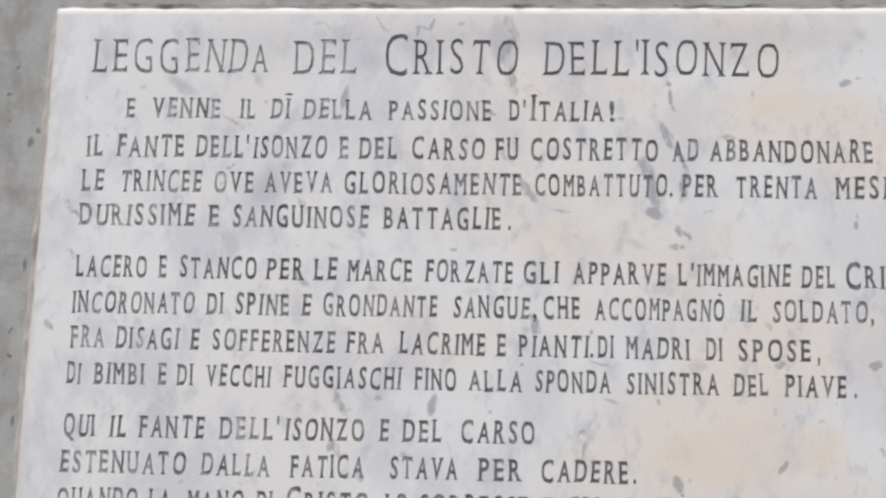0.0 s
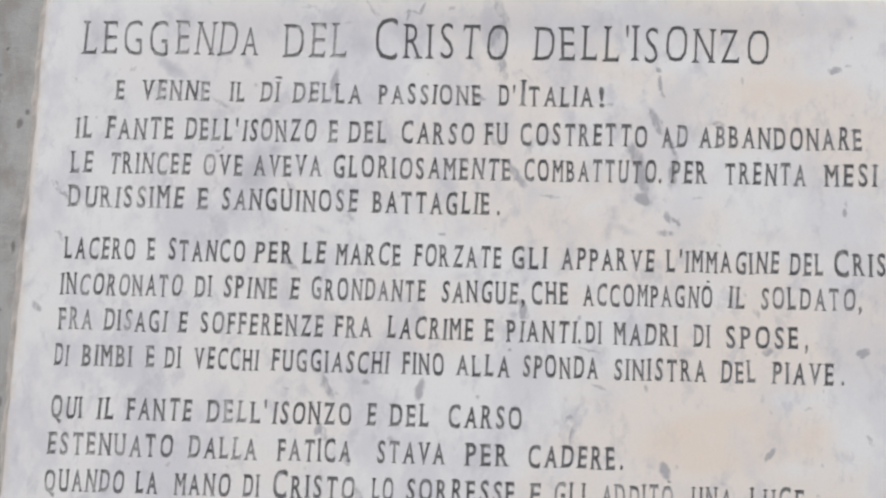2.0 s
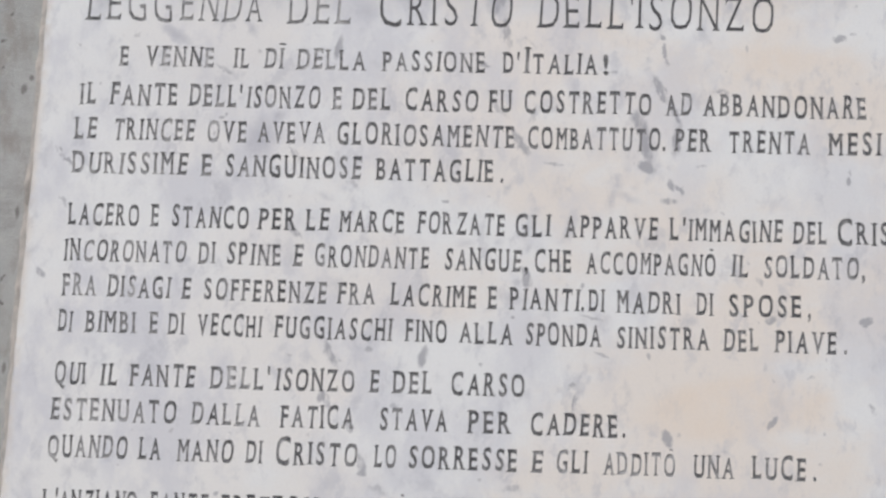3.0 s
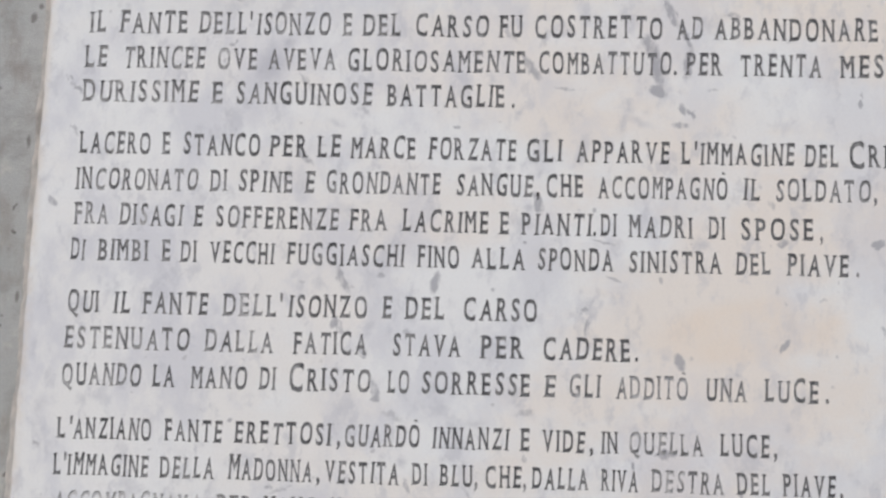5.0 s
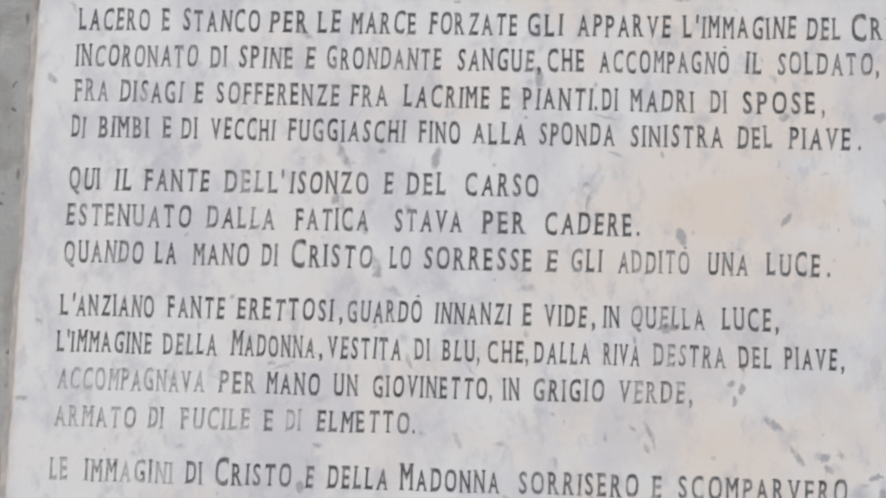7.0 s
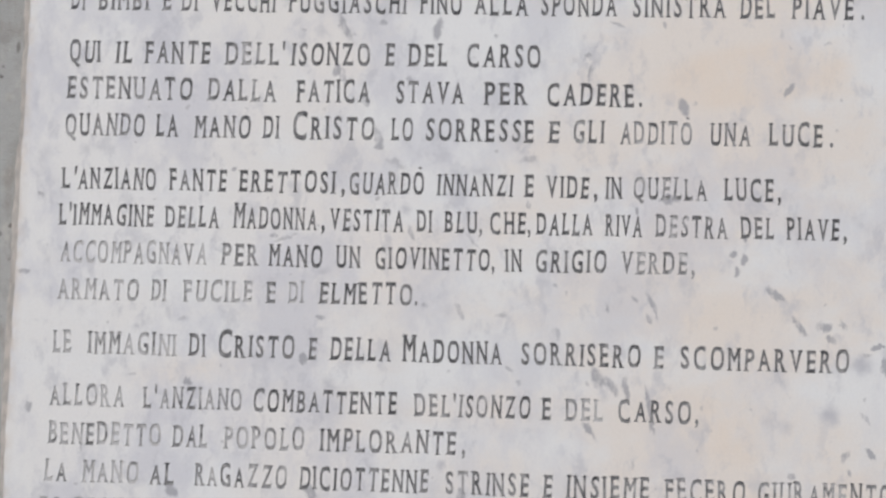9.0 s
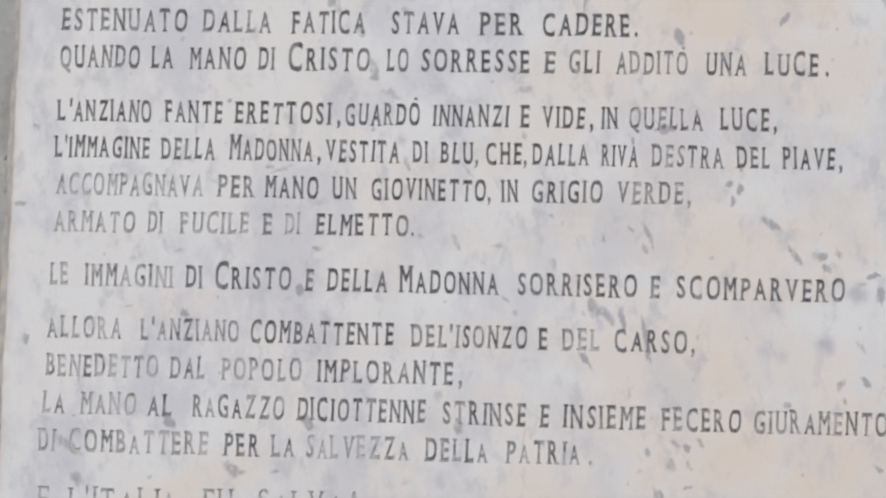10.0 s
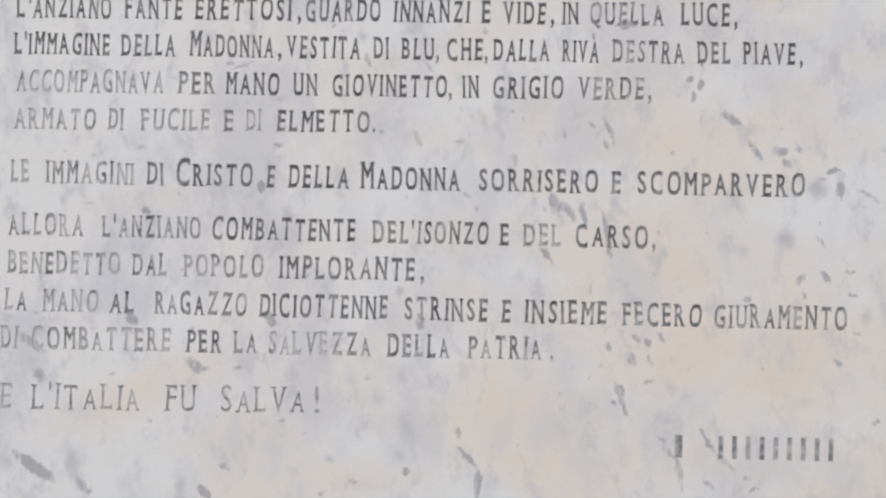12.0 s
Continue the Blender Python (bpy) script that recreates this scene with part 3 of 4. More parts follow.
# ---- building helpers ----
def part(name, bm, material, parent=None, label=""):
    """Links a bmesh as one mesh object, under a thing or a part."""
    me = bpy.data.meshes.new(name)
    bm.to_mesh(me)
    bm.free()
    me.materials.append(material)
    ob = new(name, me)
    ob.parent = parent
    return tagged(ob, label)


def block(x0, x1, y0, y1, z0, z1, bevel=0.0):
    bm = bmesh.new()
    bmesh.ops.create_cube(bm, size=1, matrix=Matrix.LocRotScale(((x0 + x1) / 2, (y0 + y1) / 2, (z0 + z1) / 2), None, (x1 - x0, y1 - y0, z1 - z0)))
    if bevel:
        bmesh.ops.bevel(bm, geom=bm.edges[:], offset=bevel, segments=2, affect="EDGES")
    return bm


# ---- ground and wall ----
bm = bmesh.new()
bmesh.ops.create_grid(bm, x_segments=40, y_segments=40, size=600)
tagged(part("ground", bm, GRAVEL), "grey gravelly ground in front of the wall", "ground", kind="structure")

FRONT = 0.022  # the wall's face; the slab's face is at y = 0
wall = tagged(part("wall_north", block(-3.2, 4.1, FRONT, FRONT + 0.45, -0.1, 3.7, 0.01), PLASTER),
              "grey weathered cement-plastered wall carrying a marble plaque", "wall", kind="structure")

# ---- the plaque ----
X0, X1, Z0, Z1 = -0.0445, 0.945, 1.49, 2.6245
CH = 0.0035  # worn chamfer round the slab's face
DEPTH = 0.0009  # of the cut letters
plaque = tagged(new("marble_plaque"), "veined off-white marble plaque with weathered black engraved Italian text", "memorial plaque")
plaque.location = (0, FRONT, Z0)
HOME = Matrix.Translation((0, -FRONT, -Z0))

glyphs = {}


def squared(ch, pts):
    """Round characters as the mason cut them: fuller towards the corners."""
    if ch not in "OQCGDU":
        return pts
    xs, ys = [p[0] for p in pts], [p[1] for p in pts]
    cx, cy, rx, ry = (min(xs) + max(xs)) / 2, (min(ys) + max(ys)) / 2, (max(xs) - min(xs)) / 2, (max(ys) - min(ys)) / 2
    out = []
    for x, y in pts:
        u, v = (x - cx) / rx, (y - cy) / ry
        swell = 0.0 if (ch == "D" and u < 0) or (ch == "U" and v > 0) else 0.10 * math.sin(2 * math.atan2(v, u)) ** 2
        out.append((cx + rx * u * (1 + swell), cy + ry * v * (1 + swell)))
    return out


def glyph(ch, thin=0.0):
    """A character of the built-in font as (points, faces, outline edges), scaled to a cap height of 1, its left edge at 0."""
    ch = {"Ì": "I", "Ò": "O"}.get(ch, ch)  # their accents are cut as separate ticks
    if (ch, thin) not in glyphs:
        data = bpy.data.curves.new("glyph", "FONT")
        data.body, data.size, data.resolution_u, data.fill_mode, data.offset = ch, 1.0, 3, "FRONT", thin
        ob = bpy.data.objects.new("glyph", data)
        scene.collection.objects.link(ob)
        me = bpy.data.meshes.new_from_object(ob.evaluated_get(bpy.context.evaluated_depsgraph_get()))
        bm = bmesh.new()
        bm.from_mesh(me)
        bmesh.ops.remove_doubles(bm, verts=bm.verts[:], dist=1e-5)
        bm.verts.index_update()
        pts = squared(ch, [(v.co.x, v.co.y) for v in bm.verts])
        faces = [[v.index for v in f.verts] for f in bm.faces]
        rim = [(e.verts[0].index, e.verts[1].index) for e in bm.edges if len(e.link_faces) == 1]
        bm.free()
        bpy.data.meshes.remove(me)
        bpy.data.objects.remove(ob)
        bpy.data.curves.remove(data)
        glyphs[ch, thin] = (pts, faces, rim)
    return glyphs[ch, thin]


CAP = max(y for _, y in glyph("H")[0])


def sliced(ch, y, thin):
    """Where the character's strokes cross the height y: pairs of left and right."""
    pts, _, rim = glyph(ch, thin)
    cuts = sorted(pts[a][0] + (y - pts[a][1]) / (pts[b][1] - pts[a][1]) * (pts[b][0] - pts[a][0]) for a, b in rim if (pts[a][1] - y) * (pts[b][1] - y) < 0)
    return list(zip(cuts[::2], cuts[1::2]))


ARMS = {"E": ("rt", "rb"), "F": ("rt",), "L": ("rb",), "T": ("rt", "lt"), "Z": ("lt", "rb")}  # arm ends that carry a spur


def serifs(ch, thin):
    """Small serifs beside the ends of the upright strokes, and spurs on the arms, a hair clear of them."""
    made, gap = [], 0.004 * CAP
    if ch in "ÌÒ":  # the accent: a short, nearly level tick
        xs = [p[0] for p in glyph(ch, thin)[0]]
        x = min(xs) + (0.5 if ch == "Ì" else 0.62) * (max(xs) - min(xs))
        r = (0.30 if ch == "Ì" else 0.20) * CAP
        made.append([(x - r, 1.20 * CAP), (x + 0.5 * r, 1.17 * CAP), (x + r, 1.22 * CAP), (x + 0.3 * r, 1.29 * CAP), (x - 0.9 * r, 1.28 * CAP)])
        ch = "I" if ch == "Ì" else "O"
    if ch not in "AEFHIKLMNPRTUVXYZDBÌÀ":
        return made
    pts = glyph(ch, thin)[0]
    top, low = min(CAP, max(p[1] for p in pts)), min(p[1] for p in pts)
    for y, up in ((low, 1), (top, -1)):
        if ch in ("VYU" if up > 0 else "AÀ"):  # pointed or rounded ends carry none
            continue
        for l, r in sliced(ch, y + up * 0.02 * CAP, thin):
            wide = r - l > 0.30 * CAP
            w, h = 0.12 * CAP, 0.10 * CAP
            made.append([(l - gap, y), (l - gap, y + up * h), (l - gap - w, y + up * 0.02 * CAP), (l - gap - w, y)])
            if not wide:
                made.append([(r + gap, y), (r + gap, y + up * h), (r + gap + w, y + up * 0.02 * CAP), (r + gap + w, y)])
            if ch in "TZ" and wide:
                made.pop()
    for side, end in ARMS.get(ch, ()):
        rows = [p for p in pts if (p[1] > 0.7 * CAP if end == "t" else p[1] < 0.3 * CAP)]
        x = (max if side == "r" else min)(p[0] for p in rows)
        ys = [p[1] for p in rows if abs(p[0] - x) < 0.05 * CAP]
        y, up = (min(ys) - gap, -1) if end == "t" else (max(ys) + gap, 1)
        inward = -1 if side == "r" else 1
        made.append([(x, y), (x, y + up * 0.11 * CAP), (x + inward * 0.10 * CAP, y)])
    return made


rng = random.Random(7)
strips = []  # (z of the line, outline loops of its letters)


def letter_shapes(word, x0, x1, z0, z1, cap, small_a, thin):
    """The word's characters laid from x0 to x1 on a base line from z0 to z1: lists of (points, faces, outline edges)."""
    boxes = []
    for k, ch in enumerate(word):
        xs = [p[0] for p in glyph(ch, thin)[0]]
        grow = 1.0
        if k == 0 and word in ("CRISTO", "CRI", "MADONNA"):
            grow = 1.2
        if word == "ITALIA" and k == 0 and cap < 0.025:
            grow = 1.25
        if ch == "A":
            grow = small_a
        wide = max(xs) - min(xs)
        even = (0.65 * wide + 0.2 * CAP) / wide if wide > 0.3 * CAP else 1.0  # cut by hand: widths more even than the font's
        boxes.append((min(xs), max(xs), grow, grow * even))
    gap = 0.34 * CAP
    gaps = [gap * (0.85 if "'" in word[k:k + 2] else 0.6 if word[k + 1:k + 2] in (".", ",") else 1.0) for k in range(len(word) - 1)]
    x0, x1 = x0 + 0.06 * cap * (word[0] not in "CGOQSD.,!"), x1 - 0.06 * cap * (word[-1] not in "CGOQSD.,!'")
    total = sum((b - a) * h for a, b, g, h in boxes) + sum(gaps)
    sx, sz = (x1 - x0) / total, cap / CAP
    out, at = [], 0.0
    for k, (ch, (a, b, g, h)) in enumerate(zip(word, boxes)):
        high, lift, lean = rng.uniform(0.965, 1.035), rng.uniform(-0.03, 0.03) * cap, rng.uniform(-0.05, 0.05)
        pts, faces, rim = glyph(ch, thin)
        groups = [(pts, faces, rim)]
        groups += [(q, [list(range(len(q)))], [(i, (i + 1) % len(q)) for i in range(len(q))]) for q in serifs(ch, thin)]
        if ch in "'.,!":
            high, lift = 1.0, 0.0
        for ps, fs, rs in groups:
            place = []
            for px, py in ps:
                x = x0 + (at + (px - a) * h) * sx
                z = z0 + (z1 - z0) * (x - x0) / (x1 - x0) + py * sz * g * high + lift
                place.append((x + lean * py * sz, z))
            out.append((place, fs, rs))
        at += (b - a) * h + (gaps[k] if k < len(gaps) else 0)
    return out


def cut(shapes, name, wear, label=""):
    """The painted floor and sides of cut shapes, as one part of the plaque."""
    bm = bmesh.new()
    for place, faces, rim in shapes:
        low = [bm.verts.new((x, DEPTH, z)) for x, z in place]
        top = [bm.verts.new((x, 0.0, z)) for x, z in place]
        for f in faces:
            bm.faces.new([low[i] for i in f])
        for i, j in rim:
            bm.faces.new((low[i], low[j], top[j], top[i]))
    bmesh.ops.recalc_face_normals(bm, faces=bm.faces[:])
    for f in bm.faces:
        if f.normal.y > 0.5:
            f.normal_flip()
    bm.transform(HOME)
    ob = part(name, bm, PAINT, plaque, label)
    ob["wear"] = wear
    return ob


def inscribe(z, tilt, cap, small_a, words):
    """One engraved line: base line height, its fall to the right, cap height, size of the letter A, and words (a bar parts
    their groups of letters) with the ends of each group and their wear."""
    strip = []
    left, right = words[0][1][0], words[-1][1][-1]
    for word, ends, wear in words:
        shapes = []
        for chunk, x0, x1 in zip(word.split("|"), ends[::2], ends[1::2]):
            za, zb = (z + tilt * (0.5 - (x - left) / (right - left)) for x in (x0, x1))
            shapes += letter_shapes(chunk, x0, x1, za, zb, cap, small_a, -0.009 if cap > 0.035 else -0.004 if cap > 0.025 else 0.018)
        cut(shapes, "engraved_word", wear, "worn faint grey engraved word" if wear > 0.4 else "black-painted engraved word")
        strip += shapes
    strips.append((z, strip))


inscribe(2.5487, 0.0035, 0.0396, 0.84, [("LEGG|ENDA", (-0.0000, 0.0951, 0.1031, 0.1943), 0.35), ("DEL", (0.2225, 0.2908), 0.35), ("CRI|STO", (0.3200, 0.3818, 0.3896, 0.4600), 0.00), ("DELL'|ISONZO", (0.4900, 0.5883, 0.5918, 0.7345), 0.00)])
inscribe(2.4987, 0.0024, 0.0215, 0.95, [("E", (0.0412, 0.0523), 0.35), ("VENNE", (0.0696, 0.1453), 0.35), ("IL", (0.1655, 0.1832), 0.30), ("DÌ", (0.1997, 0.2199), 0.35), ("DELLA", (0.2345, 0.3085), 0.40), ("PASSIONE", (0.3254, 0.4360), 0.28), ("D'|ITALIA|!", (0.4545, 0.4706, 0.4760, 0.5538, 0.5597, 0.5650), 0.13)])
inscribe(2.4549, 0.0017, 0.0231, 0.95, [("IL", (0.0014, 0.0205), 0.30), ("FANTE", (0.0341, 0.1090), 0.30), ("DELL'|ISONZO", (0.1213, 0.1780, 0.1823, 0.2611), 0.30), ("E", (0.2744, 0.2859), 0.35), ("DEL", (0.2968, 0.3377), 0.25), ("CARSO", (0.3527, 0.4292), 0.15), ("FU", (0.4399, 0.4661), 0.15), ("COSTRETTO", (0.4785, 0.6107), 0.15), ("AD", (0.6253, 0.6522), 0.23), ("ABBANDONARE", (0.6639, 0.8332), 0.18)])
inscribe(2.4162, 0.0020, 0.0229, 0.95, [("LE", (-0.0010, 0.0242), 0.35), ("TRINCEE", (0.0408, 0.1300), 0.35), ("OVE", (0.1434, 0.1865), 0.40), ("AVEVA", (0.1968, 0.2705), 0.30), ("GLORIOSAMENTE", (0.2825, 0.4709), 0.22), ("COMBATTUTO|.", (0.4839, 0.6207, 0.6236, 0.6265), 0.18), ("PER", (0.6353, 0.6743), 0.18), ("TRENTA", (0.6911, 0.7755), 0.18), ("MESI", (0.7934, 0.8478), 0.18)])
inscribe(2.3788, 0.0015, 0.0229, 0.95, [("DURISSIME", (0.0008, 0.1253), 0.40), ("E", (0.1392, 0.1520), 0.30), ("SANGUINOSE", (0.1659, 0.3108), 0.25), ("BATTAGLIE|.", (0.3251, 0.4503, 0.4568, 0.4597), 0.15)])
inscribe(2.3214, 0.0033, 0.0225, 0.95, [("LACERO", (0.0005, 0.0772), 0.20), ("E", (0.0893, 0.0996), 0.25), ("STANCO", (0.1129, 0.1942), 0.15), ("PER", (0.2038, 0.2457), 0.08), ("LE", (0.2546, 0.2803), 0.12), ("MARCE", (0.2898, 0.3598), 0.12), ("FORZATE", (0.3716, 0.4646), 0.12), ("GLI", (0.4751, 0.5114), 0.10), ("APPARVE", (0.5254, 0.6223), 0.12), ("L'|IMMAGINE", (0.6333, 0.6489, 0.6523, 0.7493), 0.12), ("DEL", (0.7596, 0.7944), 0.15), ("CRISTO", (0.8046, 0.8907), 0.15)])
inscribe(2.2836, 0.0002, 0.0223, 0.95, [("INCORONATO", (-0.0005, 0.1300), 0.35), ("DI", (0.1444, 0.1624), 0.30), ("SPINE", (0.1744, 0.2323), 0.25), ("E", (0.2437, 0.2550), 0.25), ("GRONDANTE", (0.2674, 0.3874), 0.25), ("SANGUE|,", (0.4032, 0.4828, 0.4857, 0.4897), 0.15), ("CHE", (0.4967, 0.5351), 0.10), ("ACCOMPAGNÒ", (0.5490, 0.6827), 0.15), ("IL", (0.6970, 0.7153), 0.20), ("SOLDATO|,", (0.7307, 0.8255, 0.8289, 0.8323), 0.30)])
inscribe(2.2440, 0.0038, 0.0221, 0.95, [("FRA", (0.0008, 0.0383), 0.38), ("DISAGI", (0.0503, 0.1171), 0.30), ("E", (0.1285, 0.1393), 0.30), ("SOFFERENZE", (0.1530, 0.2826), 0.25), ("FRA", (0.2926, 0.3333), 0.20), ("LACRIME", (0.3480, 0.4387), 0.15), ("E", (0.4491, 0.4602), 0.12), ("PIANTI.", (0.4718, 0.5488), 0.15), ("DI", (0.5540, 0.5702), 0.12), ("MADRI", (0.5817, 0.6477), 0.15), ("DI", (0.6637, 0.6808), 0.20), ("SPOSE|,", (0.6968, 0.7700, 0.7757, 0.7785), 0.20)])
inscribe(2.2066, 0.0012, 0.0219, 0.95, [("DI", (0.0010, 0.0160), 0.35), ("BIMBI", (0.0287, 0.0839), 0.25), ("E", (0.0971, 0.1078), 0.25), ("DI", (0.1180, 0.1353), 0.25), ("VECCHI", (0.1484, 0.2167), 0.20), ("FUGGIASCHI", (0.2291, 0.3526), 0.15), ("FINO", (0.3655, 0.4092), 0.15), ("ALLA", (0.4214, 0.4777), 0.20), ("SPONDA", (0.4904, 0.5681), 0.15), ("SINISTRA", (0.5836, 0.6778), 0.15), ("DEL", (0.6920, 0.7277), 0.20), ("PIAVE|.", (0.7424, 0.8055, 0.8122, 0.8151), 0.20)])
inscribe(2.1518, -0.0007, 0.0224, 0.95, [("QUI", (0.0020, 0.0355), 0.25), ("IL", (0.0499, 0.0690), 0.20), ("FANTE", (0.0809, 0.1509), 0.25), ("DELL'", (0.1669, 0.2288), 0.36), ("ISONZO", (0.2341, 0.3167), 0.20), ("E", (0.3318, 0.3429), 0.20), ("DEL", (0.3568, 0.3975), 0.20), ("CARSO", (0.4166, 0.4915), 0.15)])
inscribe(2.1136, -0.0004, 0.0222, 0.95, [("ESTENUATO", (0.0004, 0.1329), 0.35), ("DALLA", (0.1500, 0.2217), 0.40), ("FATICA", (0.2416, 0.3186), 0.25), ("STAVA", (0.3453, 0.4152), 0.20), ("PER", (0.4348, 0.4801), 0.20), ("CADERE|.", (0.4996, 0.5884, 0.5924, 0.5952), 0.10)])
inscribe(2.0755, -0.0012, 0.0221, 0.95, [("QUANDO", (0.0018, 0.0848), 0.30), ("LA", (0.0966, 0.1210), 0.25), ("MANO", (0.1370, 0.1954), 0.20), ("DI", (0.2095, 0.2265), 0.25), ("CRISTO", (0.2400, 0.3235), 0.22), ("LO", (0.3409, 0.3636), 0.20), ("SORRESSE", (0.3769, 0.4881), 0.15), ("E", (0.5012, 0.5138), 0.20), ("GLI", (0.5270, 0.5589), 0.33), ("ADDITÒ", (0.5737, 0.6474), 0.40), ("UNA", (0.6637, 0.7054), 0.28), ("LUCE|.", (0.7222, 0.7770, 0.7832, 0.7865), 0.20)])
inscribe(2.0196, -0.0006, 0.0214, 0.95, [("L'|ANZIANO", (0.0005, 0.0155, 0.0173, 0.0999), 0.25), ("FANTE", (0.1135, 0.1743), 0.20), ("ERETTOSI|,", (0.1860, 0.2867, 0.2925, 0.2960), 0.15), ("GUARDÒ", (0.3012, 0.3783), 0.20), ("INNANZI", (0.3898, 0.4680), 0.12), ("E", (0.4789, 0.4898), 0.15), ("VIDE|,", (0.5012, 0.5451, 0.5496, 0.5530), 0.15), ("IN", (0.5604, 0.5786), 0.15), ("QUELLA", (0.5888, 0.6639), 0.38), ("LUCE|,", (0.6791, 0.7295, 0.7329, 0.7362), 0.15)])
inscribe(1.9818, -0.0004, 0.0213, 0.95, [("L'|IMMAGINE", (-0.0005, 0.0132, 0.0144, 0.1005), 0.20), ("DELLA", (0.1123, 0.1683), 0.25), ("MADONNA|,", (0.1818, 0.2695, 0.2736, 0.2771), 0.20), ("VESTITA", (0.2818, 0.3583), 0.15), ("DI", (0.3721, 0.3877), 0.20), ("BLU,", (0.3987, 0.4377), 0.15), ("CHE,", (0.4463, 0.4869), 0.15), ("DALLA", (0.4932, 0.5501), 0.15), ("RIVA", (0.5615, 0.5994), 0.15), ("DESTRA", (0.6130, 0.6850), 0.42), ("DEL", (0.6978, 0.7308), 0.15), ("PIAVE|,", (0.7420, 0.7948, 0.7982, 0.8015), 0.12)])
inscribe(1.9437, -0.0013, 0.0213, 0.95, [("ACCOMPAGNAVA", (0.0027, 0.1571), 0.78), ("PER", (0.1712, 0.2110), 0.50), ("MANO", (0.2204, 0.2757), 0.15), ("UN", (0.2897, 0.3158), 0.20), ("GIOVINETTO,", (0.3308, 0.4516), 0.15), ("IN", (0.4619, 0.4801), 0.15), ("GRIGIO", (0.4932, 0.5637), 0.25), ("VERDE|,", (0.5778, 0.6454, 0.6488, 0.6522), 0.52)])
inscribe(1.9059, -0.0028, 0.0208, 0.95, [("ARMATO", (0.0024, 0.0871), 0.84), ("DI", (0.1012, 0.1171), 0.50), ("FUCILE", (0.1342, 0.2062), 0.70), ("E", (0.2196, 0.2307), 0.50), ("DI", (0.2435, 0.2592), 0.70), ("ELMETTO|.", (0.2737, 0.3691, 0.3725, 0.3748), 0.20)])
inscribe(1.8501, -0.0008, 0.0217, 0.95, [("LE", (0.0005, 0.0212), 0.80), ("IMMAGINI", (0.0372, 0.1303), 0.76), ("DI", (0.1432, 0.1608), 0.30), ("CRISTO", (0.1731, 0.2511), 0.22), ("E", (0.2650, 0.2749), 0.30), ("DELLA", (0.2887, 0.3504), 0.15), ("MADONNA", (0.3614, 0.4631), 0.10), ("SORRISERO", (0.4819, 0.6006), 0.30), ("E", (0.6135, 0.6247), 0.35), ("SCOMPARVERO", (0.6409, 0.8054), 0.30)])
inscribe(1.7960, -0.0003, 0.0216, 0.90, [("ALLORA", (0.0003, 0.0789), 0.75), ("L'|ANZIANO", (0.0977, 0.1123, 0.1147, 0.1999), 0.62), ("COMBATTENTE", (0.2116, 0.3588), 0.22), ("DEL'|ISONZO", (0.3765, 0.4177, 0.4199, 0.4921), 0.35), ("E", (0.5034, 0.5142), 0.20), ("DEL", (0.5283, 0.5660), 0.50), ("CARSO|,", (0.5806, 0.6517, 0.6562, 0.6596), 0.25)])
inscribe(1.7575, -0.0019, 0.0217, 0.90, [("BENEDETTO", (0.0006, 0.1183), 0.78), ("DAL", (0.1311, 0.1673), 0.58), ("POPOLO", (0.1830, 0.2653), 0.66), ("IMPLORANTE|,", (0.2809, 0.4201, 0.4252, 0.4286), 0.35)])
inscribe(1.7191, 0.0000, 0.0219, 0.85, [("LA", (-0.0015, 0.0233), 0.86), ("MANO", (0.0386, 0.0967), 0.86), ("AL", (0.1078, 0.1347), 0.45), ("RAGAZZO", (0.1545, 0.2490), 0.40), ("DICIOTTENNE", (0.2629, 0.3935), 0.30), ("STRINSE", (0.4106, 0.4945), 0.35), ("E", (0.5069, 0.5176), 0.35), ("INSIEME", (0.5300, 0.6135), 0.35), ("FECERO", (0.6280, 0.7063), 0.42), ("GIURAMENTO", (0.7195, 0.8497), 0.42)])
inscribe(1.6813, -0.0023, 0.0221, 0.80, [("DI", (-0.0021, 0.0150), 0.80), ("COMBATTERE", (0.0297, 0.1732), 0.72), ("PER", (0.1882, 0.2258), 0.40), ("LA", (0.2368, 0.2615), 0.72), ("SALVEZZA", (0.2730, 0.3778), 0.75), ("DELLA", (0.3943, 0.4572), 0.40), ("PATRIA|.", (0.4742, 0.5491, 0.5575, 0.5603), 0.50)])
inscribe(1.6204, -0.0041, 0.0261, 0.80, [("E", (-0.0025, 0.0110), 0.85), ("L'|ITALIA", (0.0304, 0.0514, 0.0549, 0.1435), 0.68), ("FU", (0.1684, 0.2013), 0.60), ("SALVA|!", (0.2267, 0.3116, 0.3219, 0.3265), 0.55)])

# The signature, as plain cut bars.
bars = []
PITCH = 0.01348
for x0, x1 in [(0.6835, 0.6905)] + [(0.7262 + PITCH * k, 0.7262 + PITCH * k + 0.0046) for k in range(9)]:
    z = 1.5885 + (x0 - 0.68) * 0.005
    loop = [(x0, z), (x1, z), (x1, z + 0.0225), (x0, z + 0.0225)]
    bars.append((loop, [[0, 1, 2, 3]], [(0, 1), (1, 2), (2, 3), (3, 0)]))
for bar in bars:
    cut([bar], "signature_bar", 0.6, "plain grey engraved bar")
strips.append((1.589, bars))


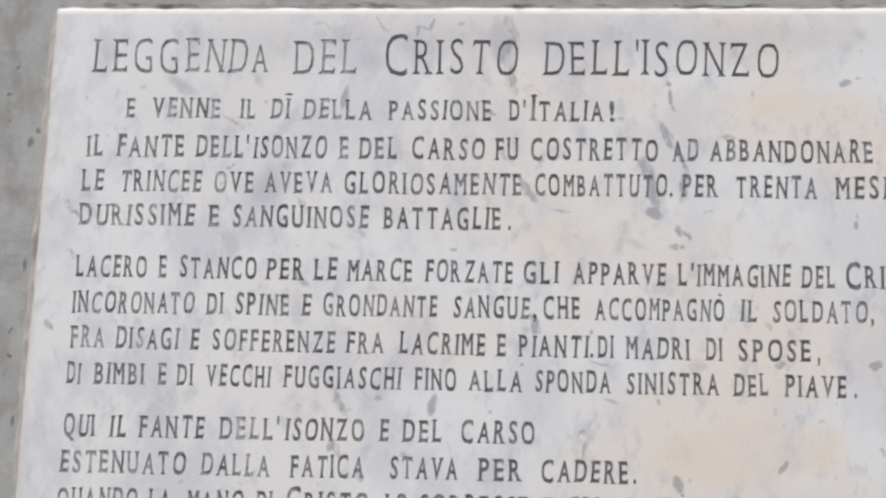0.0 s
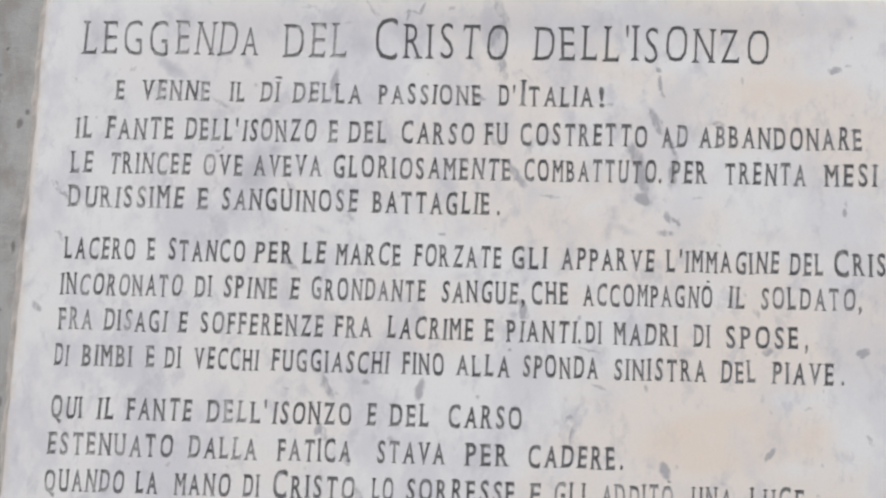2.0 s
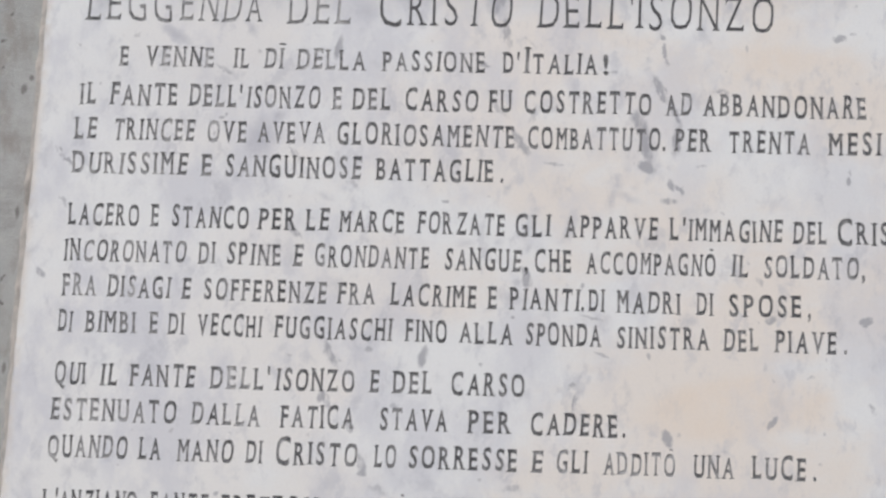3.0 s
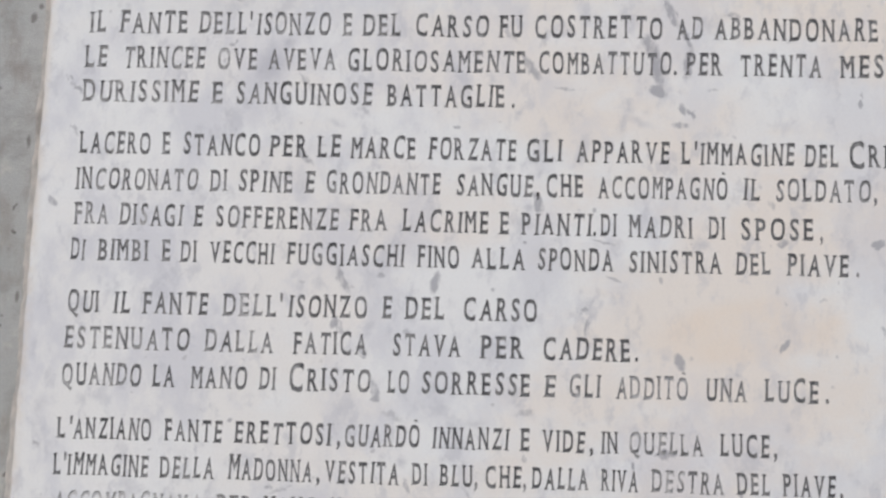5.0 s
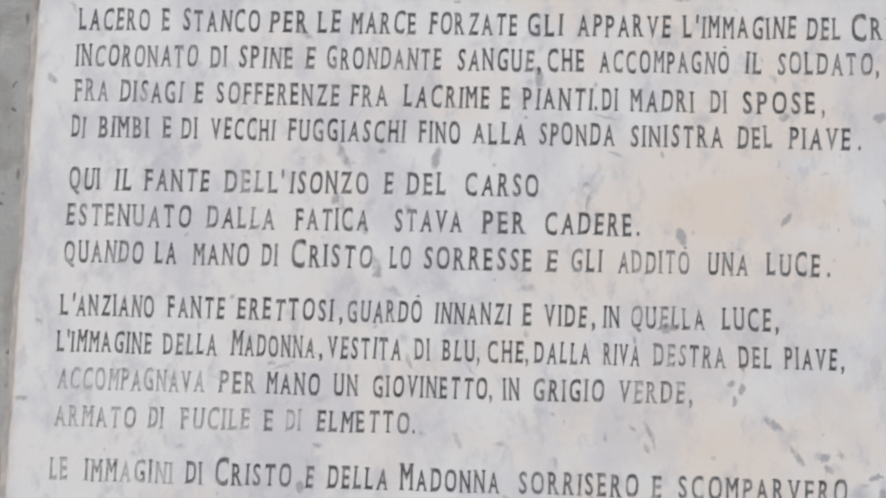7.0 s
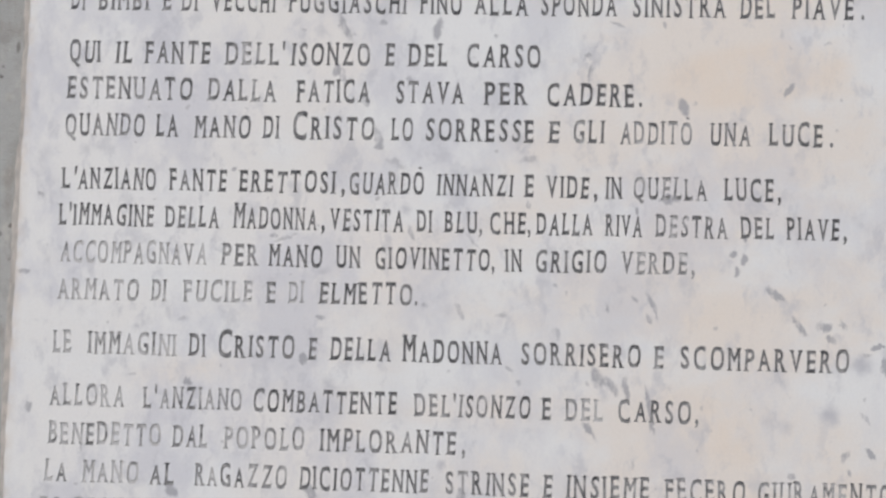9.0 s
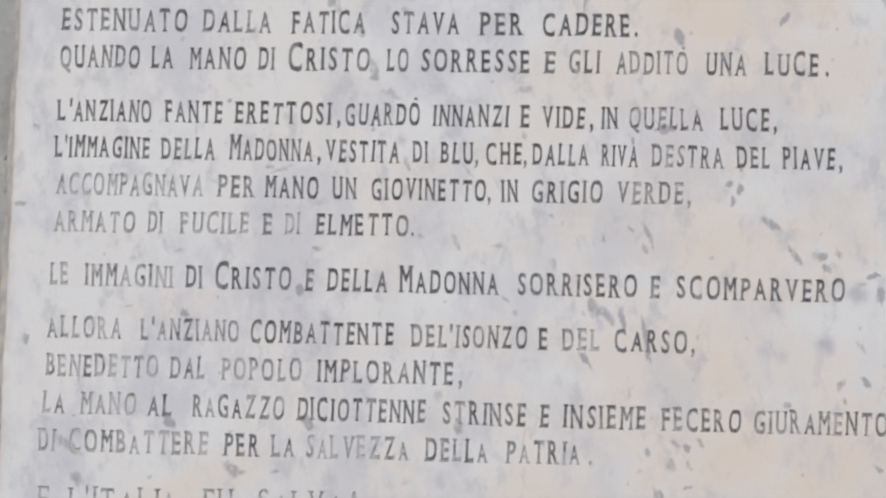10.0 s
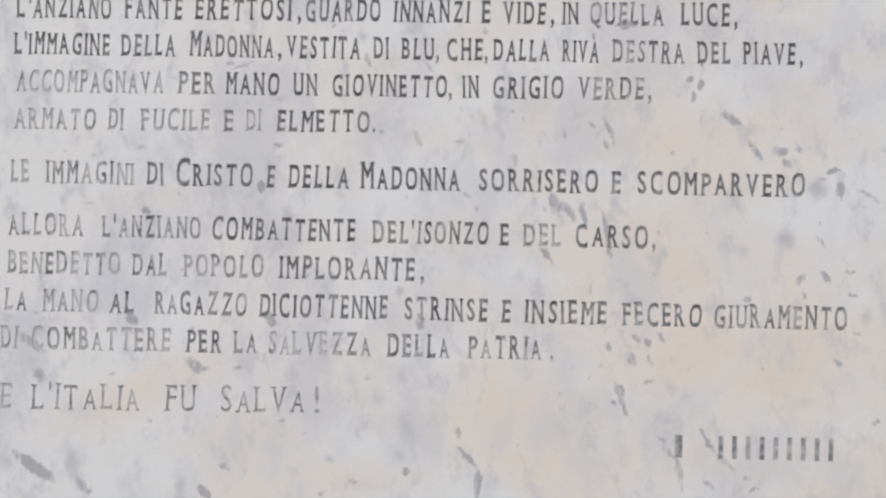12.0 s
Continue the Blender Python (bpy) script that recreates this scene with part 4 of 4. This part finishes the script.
def slab():
    """The slab: its face in strips with the letters cut through it, a worn chamfer, and sides back to the wall."""
    bm = bmesh.new()
    l, r, b, t = X0 + CH, X1 - CH, Z0 + CH, Z1 - CH
    rows = sorted(strips, key=lambda s: -s[0])
    seams = [t]
    for (za, up), (zb, low) in zip(rows, rows[1:]):
        hi = min(z for ps, _, _ in up for _, z in ps)
        lo = max(z for ps, _, _ in low for _, z in ps)
        seams.append((hi + lo) / 2)
    seams.append(b)
    for (_, shapes), top, bottom in zip(rows, seams, seams[1:]):
        verts = [Vector(p) for p in ((l, bottom), (r, bottom), (r, top), (l, top))]
        edges = [(0, 1), (1, 2), (2, 3), (3, 0)]
        for ps, _, rim in shapes:
            n = len(verts)
            verts += [Vector(p) for p in ps]
            edges += [(n + i, n + j) for i, j in rim]
        pts, _, tris, _, _, _ = delaunay_2d_cdt(verts, edges, [], 0, 1e-7, False)
        co = np.array([tuple(p) for p in pts])
        tri = np.array([c for c in tris if len(c) == 3])
        mid = co[tri].mean(1)
        gone = np.zeros(len(tri), bool)
        for ps, _, rim in shapes:
            q = np.array(ps)
            near = np.nonzero(((mid > q.min(0)) & (mid < q.max(0))).all(1) & ~gone)[0]
            pa, pb = q[[i for i, _ in rim]], q[[j for _, j in rim]]
            m = mid[near][:, None, :]
            over = (pa[None, :, 1] > m[..., 1]) != (pb[None, :, 1] > m[..., 1])
            rise = np.where(pb[:, 1] == pa[:, 1], 1e-12, pb[:, 1] - pa[:, 1])
            cross = pa[None, :, 0] + (m[..., 1] - pa[None, :, 1]) / rise * (pb - pa)[None, :, 0]
            gone[near] = (over & (cross > m[..., 0])).sum(1) % 2 == 1
        vs = [bm.verts.new((x, 0, z)) for x, z in co]
        for corner in tri[~gone]:
            bm.faces.new([vs[i] for i in corner])
    bm.normal_update()
    for f in bm.faces:
        if f.normal.y > 0:
            f.normal_flip()
    # chamfer and sides, with small chips along the arris
    corners = ((l, b, -1, -1), (r, b, 1, -1), (r, t, 1, 1), (l, t, -1, 1))
    loop = []
    for k in range(4):
        xa, za, ux, uz = corners[k]
        xb, zb, vx, vz = corners[(k + 1) % 4]
        n = 150
        for i in range(n):
            f = i / n
            x, z = xa + (xb - xa) * f, za + (zb - za) * f
            ox, oz = (ux if i == 0 else (ux if ux == vx else 0)), (uz if i == 0 else (uz if uz == vz else 0))
            chip = CH * (0.8 + 0.3 * noise.noise((x * 60, z * 60, 3)) + 0.25 * max(0, noise.noise((x * 17, z * 17, 9))))
            rise = 1.5 if oz > 0 and ox == 0 else 1.0
            loop.append(((x, 0, z), (x + ox * chip, CH * (1.2 if rise > 1 else 0.7), z + oz * chip * rise)))
    inner = [bm.verts.new(p) for p, _ in loop]
    outer = [bm.verts.new(q) for _, q in loop]
    back = [bm.verts.new((q[0], FRONT, q[2])) for _, q in loop]
    m = len(loop)
    for i in range(m):
        j = (i + 1) % m
        bm.faces.new((inner[j], inner[i], outer[i], outer[j]))
        bm.faces.new((outer[j], outer[i], back[i], back[j]))
    bm.transform(HOME)
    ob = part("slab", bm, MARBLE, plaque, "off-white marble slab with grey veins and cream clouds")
    return ob


stone = slab()
for ob in list(plaque.children):
    if ob != stone:
        ob.parent = stone


def bead(name, points, out_dir, width, depth, label, material=MORTAR):
    """A rough fillet of mortar between slab and wall along a straight run."""
    bm = bmesh.new()
    (xa, za), (xb, zb) = points
    n = 220
    rows = []
    for i in range(n + 1):
        f = i / n
        x, z = xa + (xb - xa) * f, za + (zb - za) * f
        a1 = noise.noise((x * 25, z * 25, 1.3)) + 0.5 * noise.noise((x * 90, z * 90, 5))
        a2 = noise.noise((x * 14, z * 14, 7.7)) + 0.5 * noise.noise((x * 70, z * 70, 2))
        w, d = width * (1 + 0.3 * a1), depth * max(0.15, 1 + 0.5 * a2)
        row = []
        for q in range(6):
            u = q / 5
            row.append(bm.verts.new((x + out_dir[0] * w * u, FRONT - d * (1 - u) ** 1.4 + (0.0004 if q == 5 else 0), z + out_dir[1] * w * u)))
        rows.append(row)
    for ra, rb in zip(rows, rows[1:]):
        for q in range(5):
            bm.faces.new((ra[q], ra[q + 1], rb[q + 1], rb[q]))
    bmesh.ops.recalc_face_normals(bm, faces=bm.faces[:])
    if sum(f.normal.y for f in bm.faces) > 0:
        bmesh.ops.reverse_faces(bm, faces=bm.faces[:])
    bm.transform(HOME)
    return part(name, bm, material, plaque, label)


bead("mortar_joint", ((X0, Z0 - 0.01), (X0, Z1 + 0.004)), (-1, 0), 0.011, 0.012, "grey-brown uneven mortar joint")
bead("mortar_joint", ((X1, Z0 - 0.01), (X1, Z1 + 0.004)), (1, 0), 0.02, 0.017, "grey-brown uneven mortar joint")
bead("mortar_joint", ((X0 - 0.004, Z1), (X1 + 0.004, Z1)), (0, 1), 0.013, 0.010, "dark blotchy mortar joint", DARK_MORTAR)
bead("mortar_joint", ((X0 - 0.004, Z0), (X1 + 0.004, Z0)), (0, -1), 0.012, 0.012, "grey-brown uneven mortar joint")
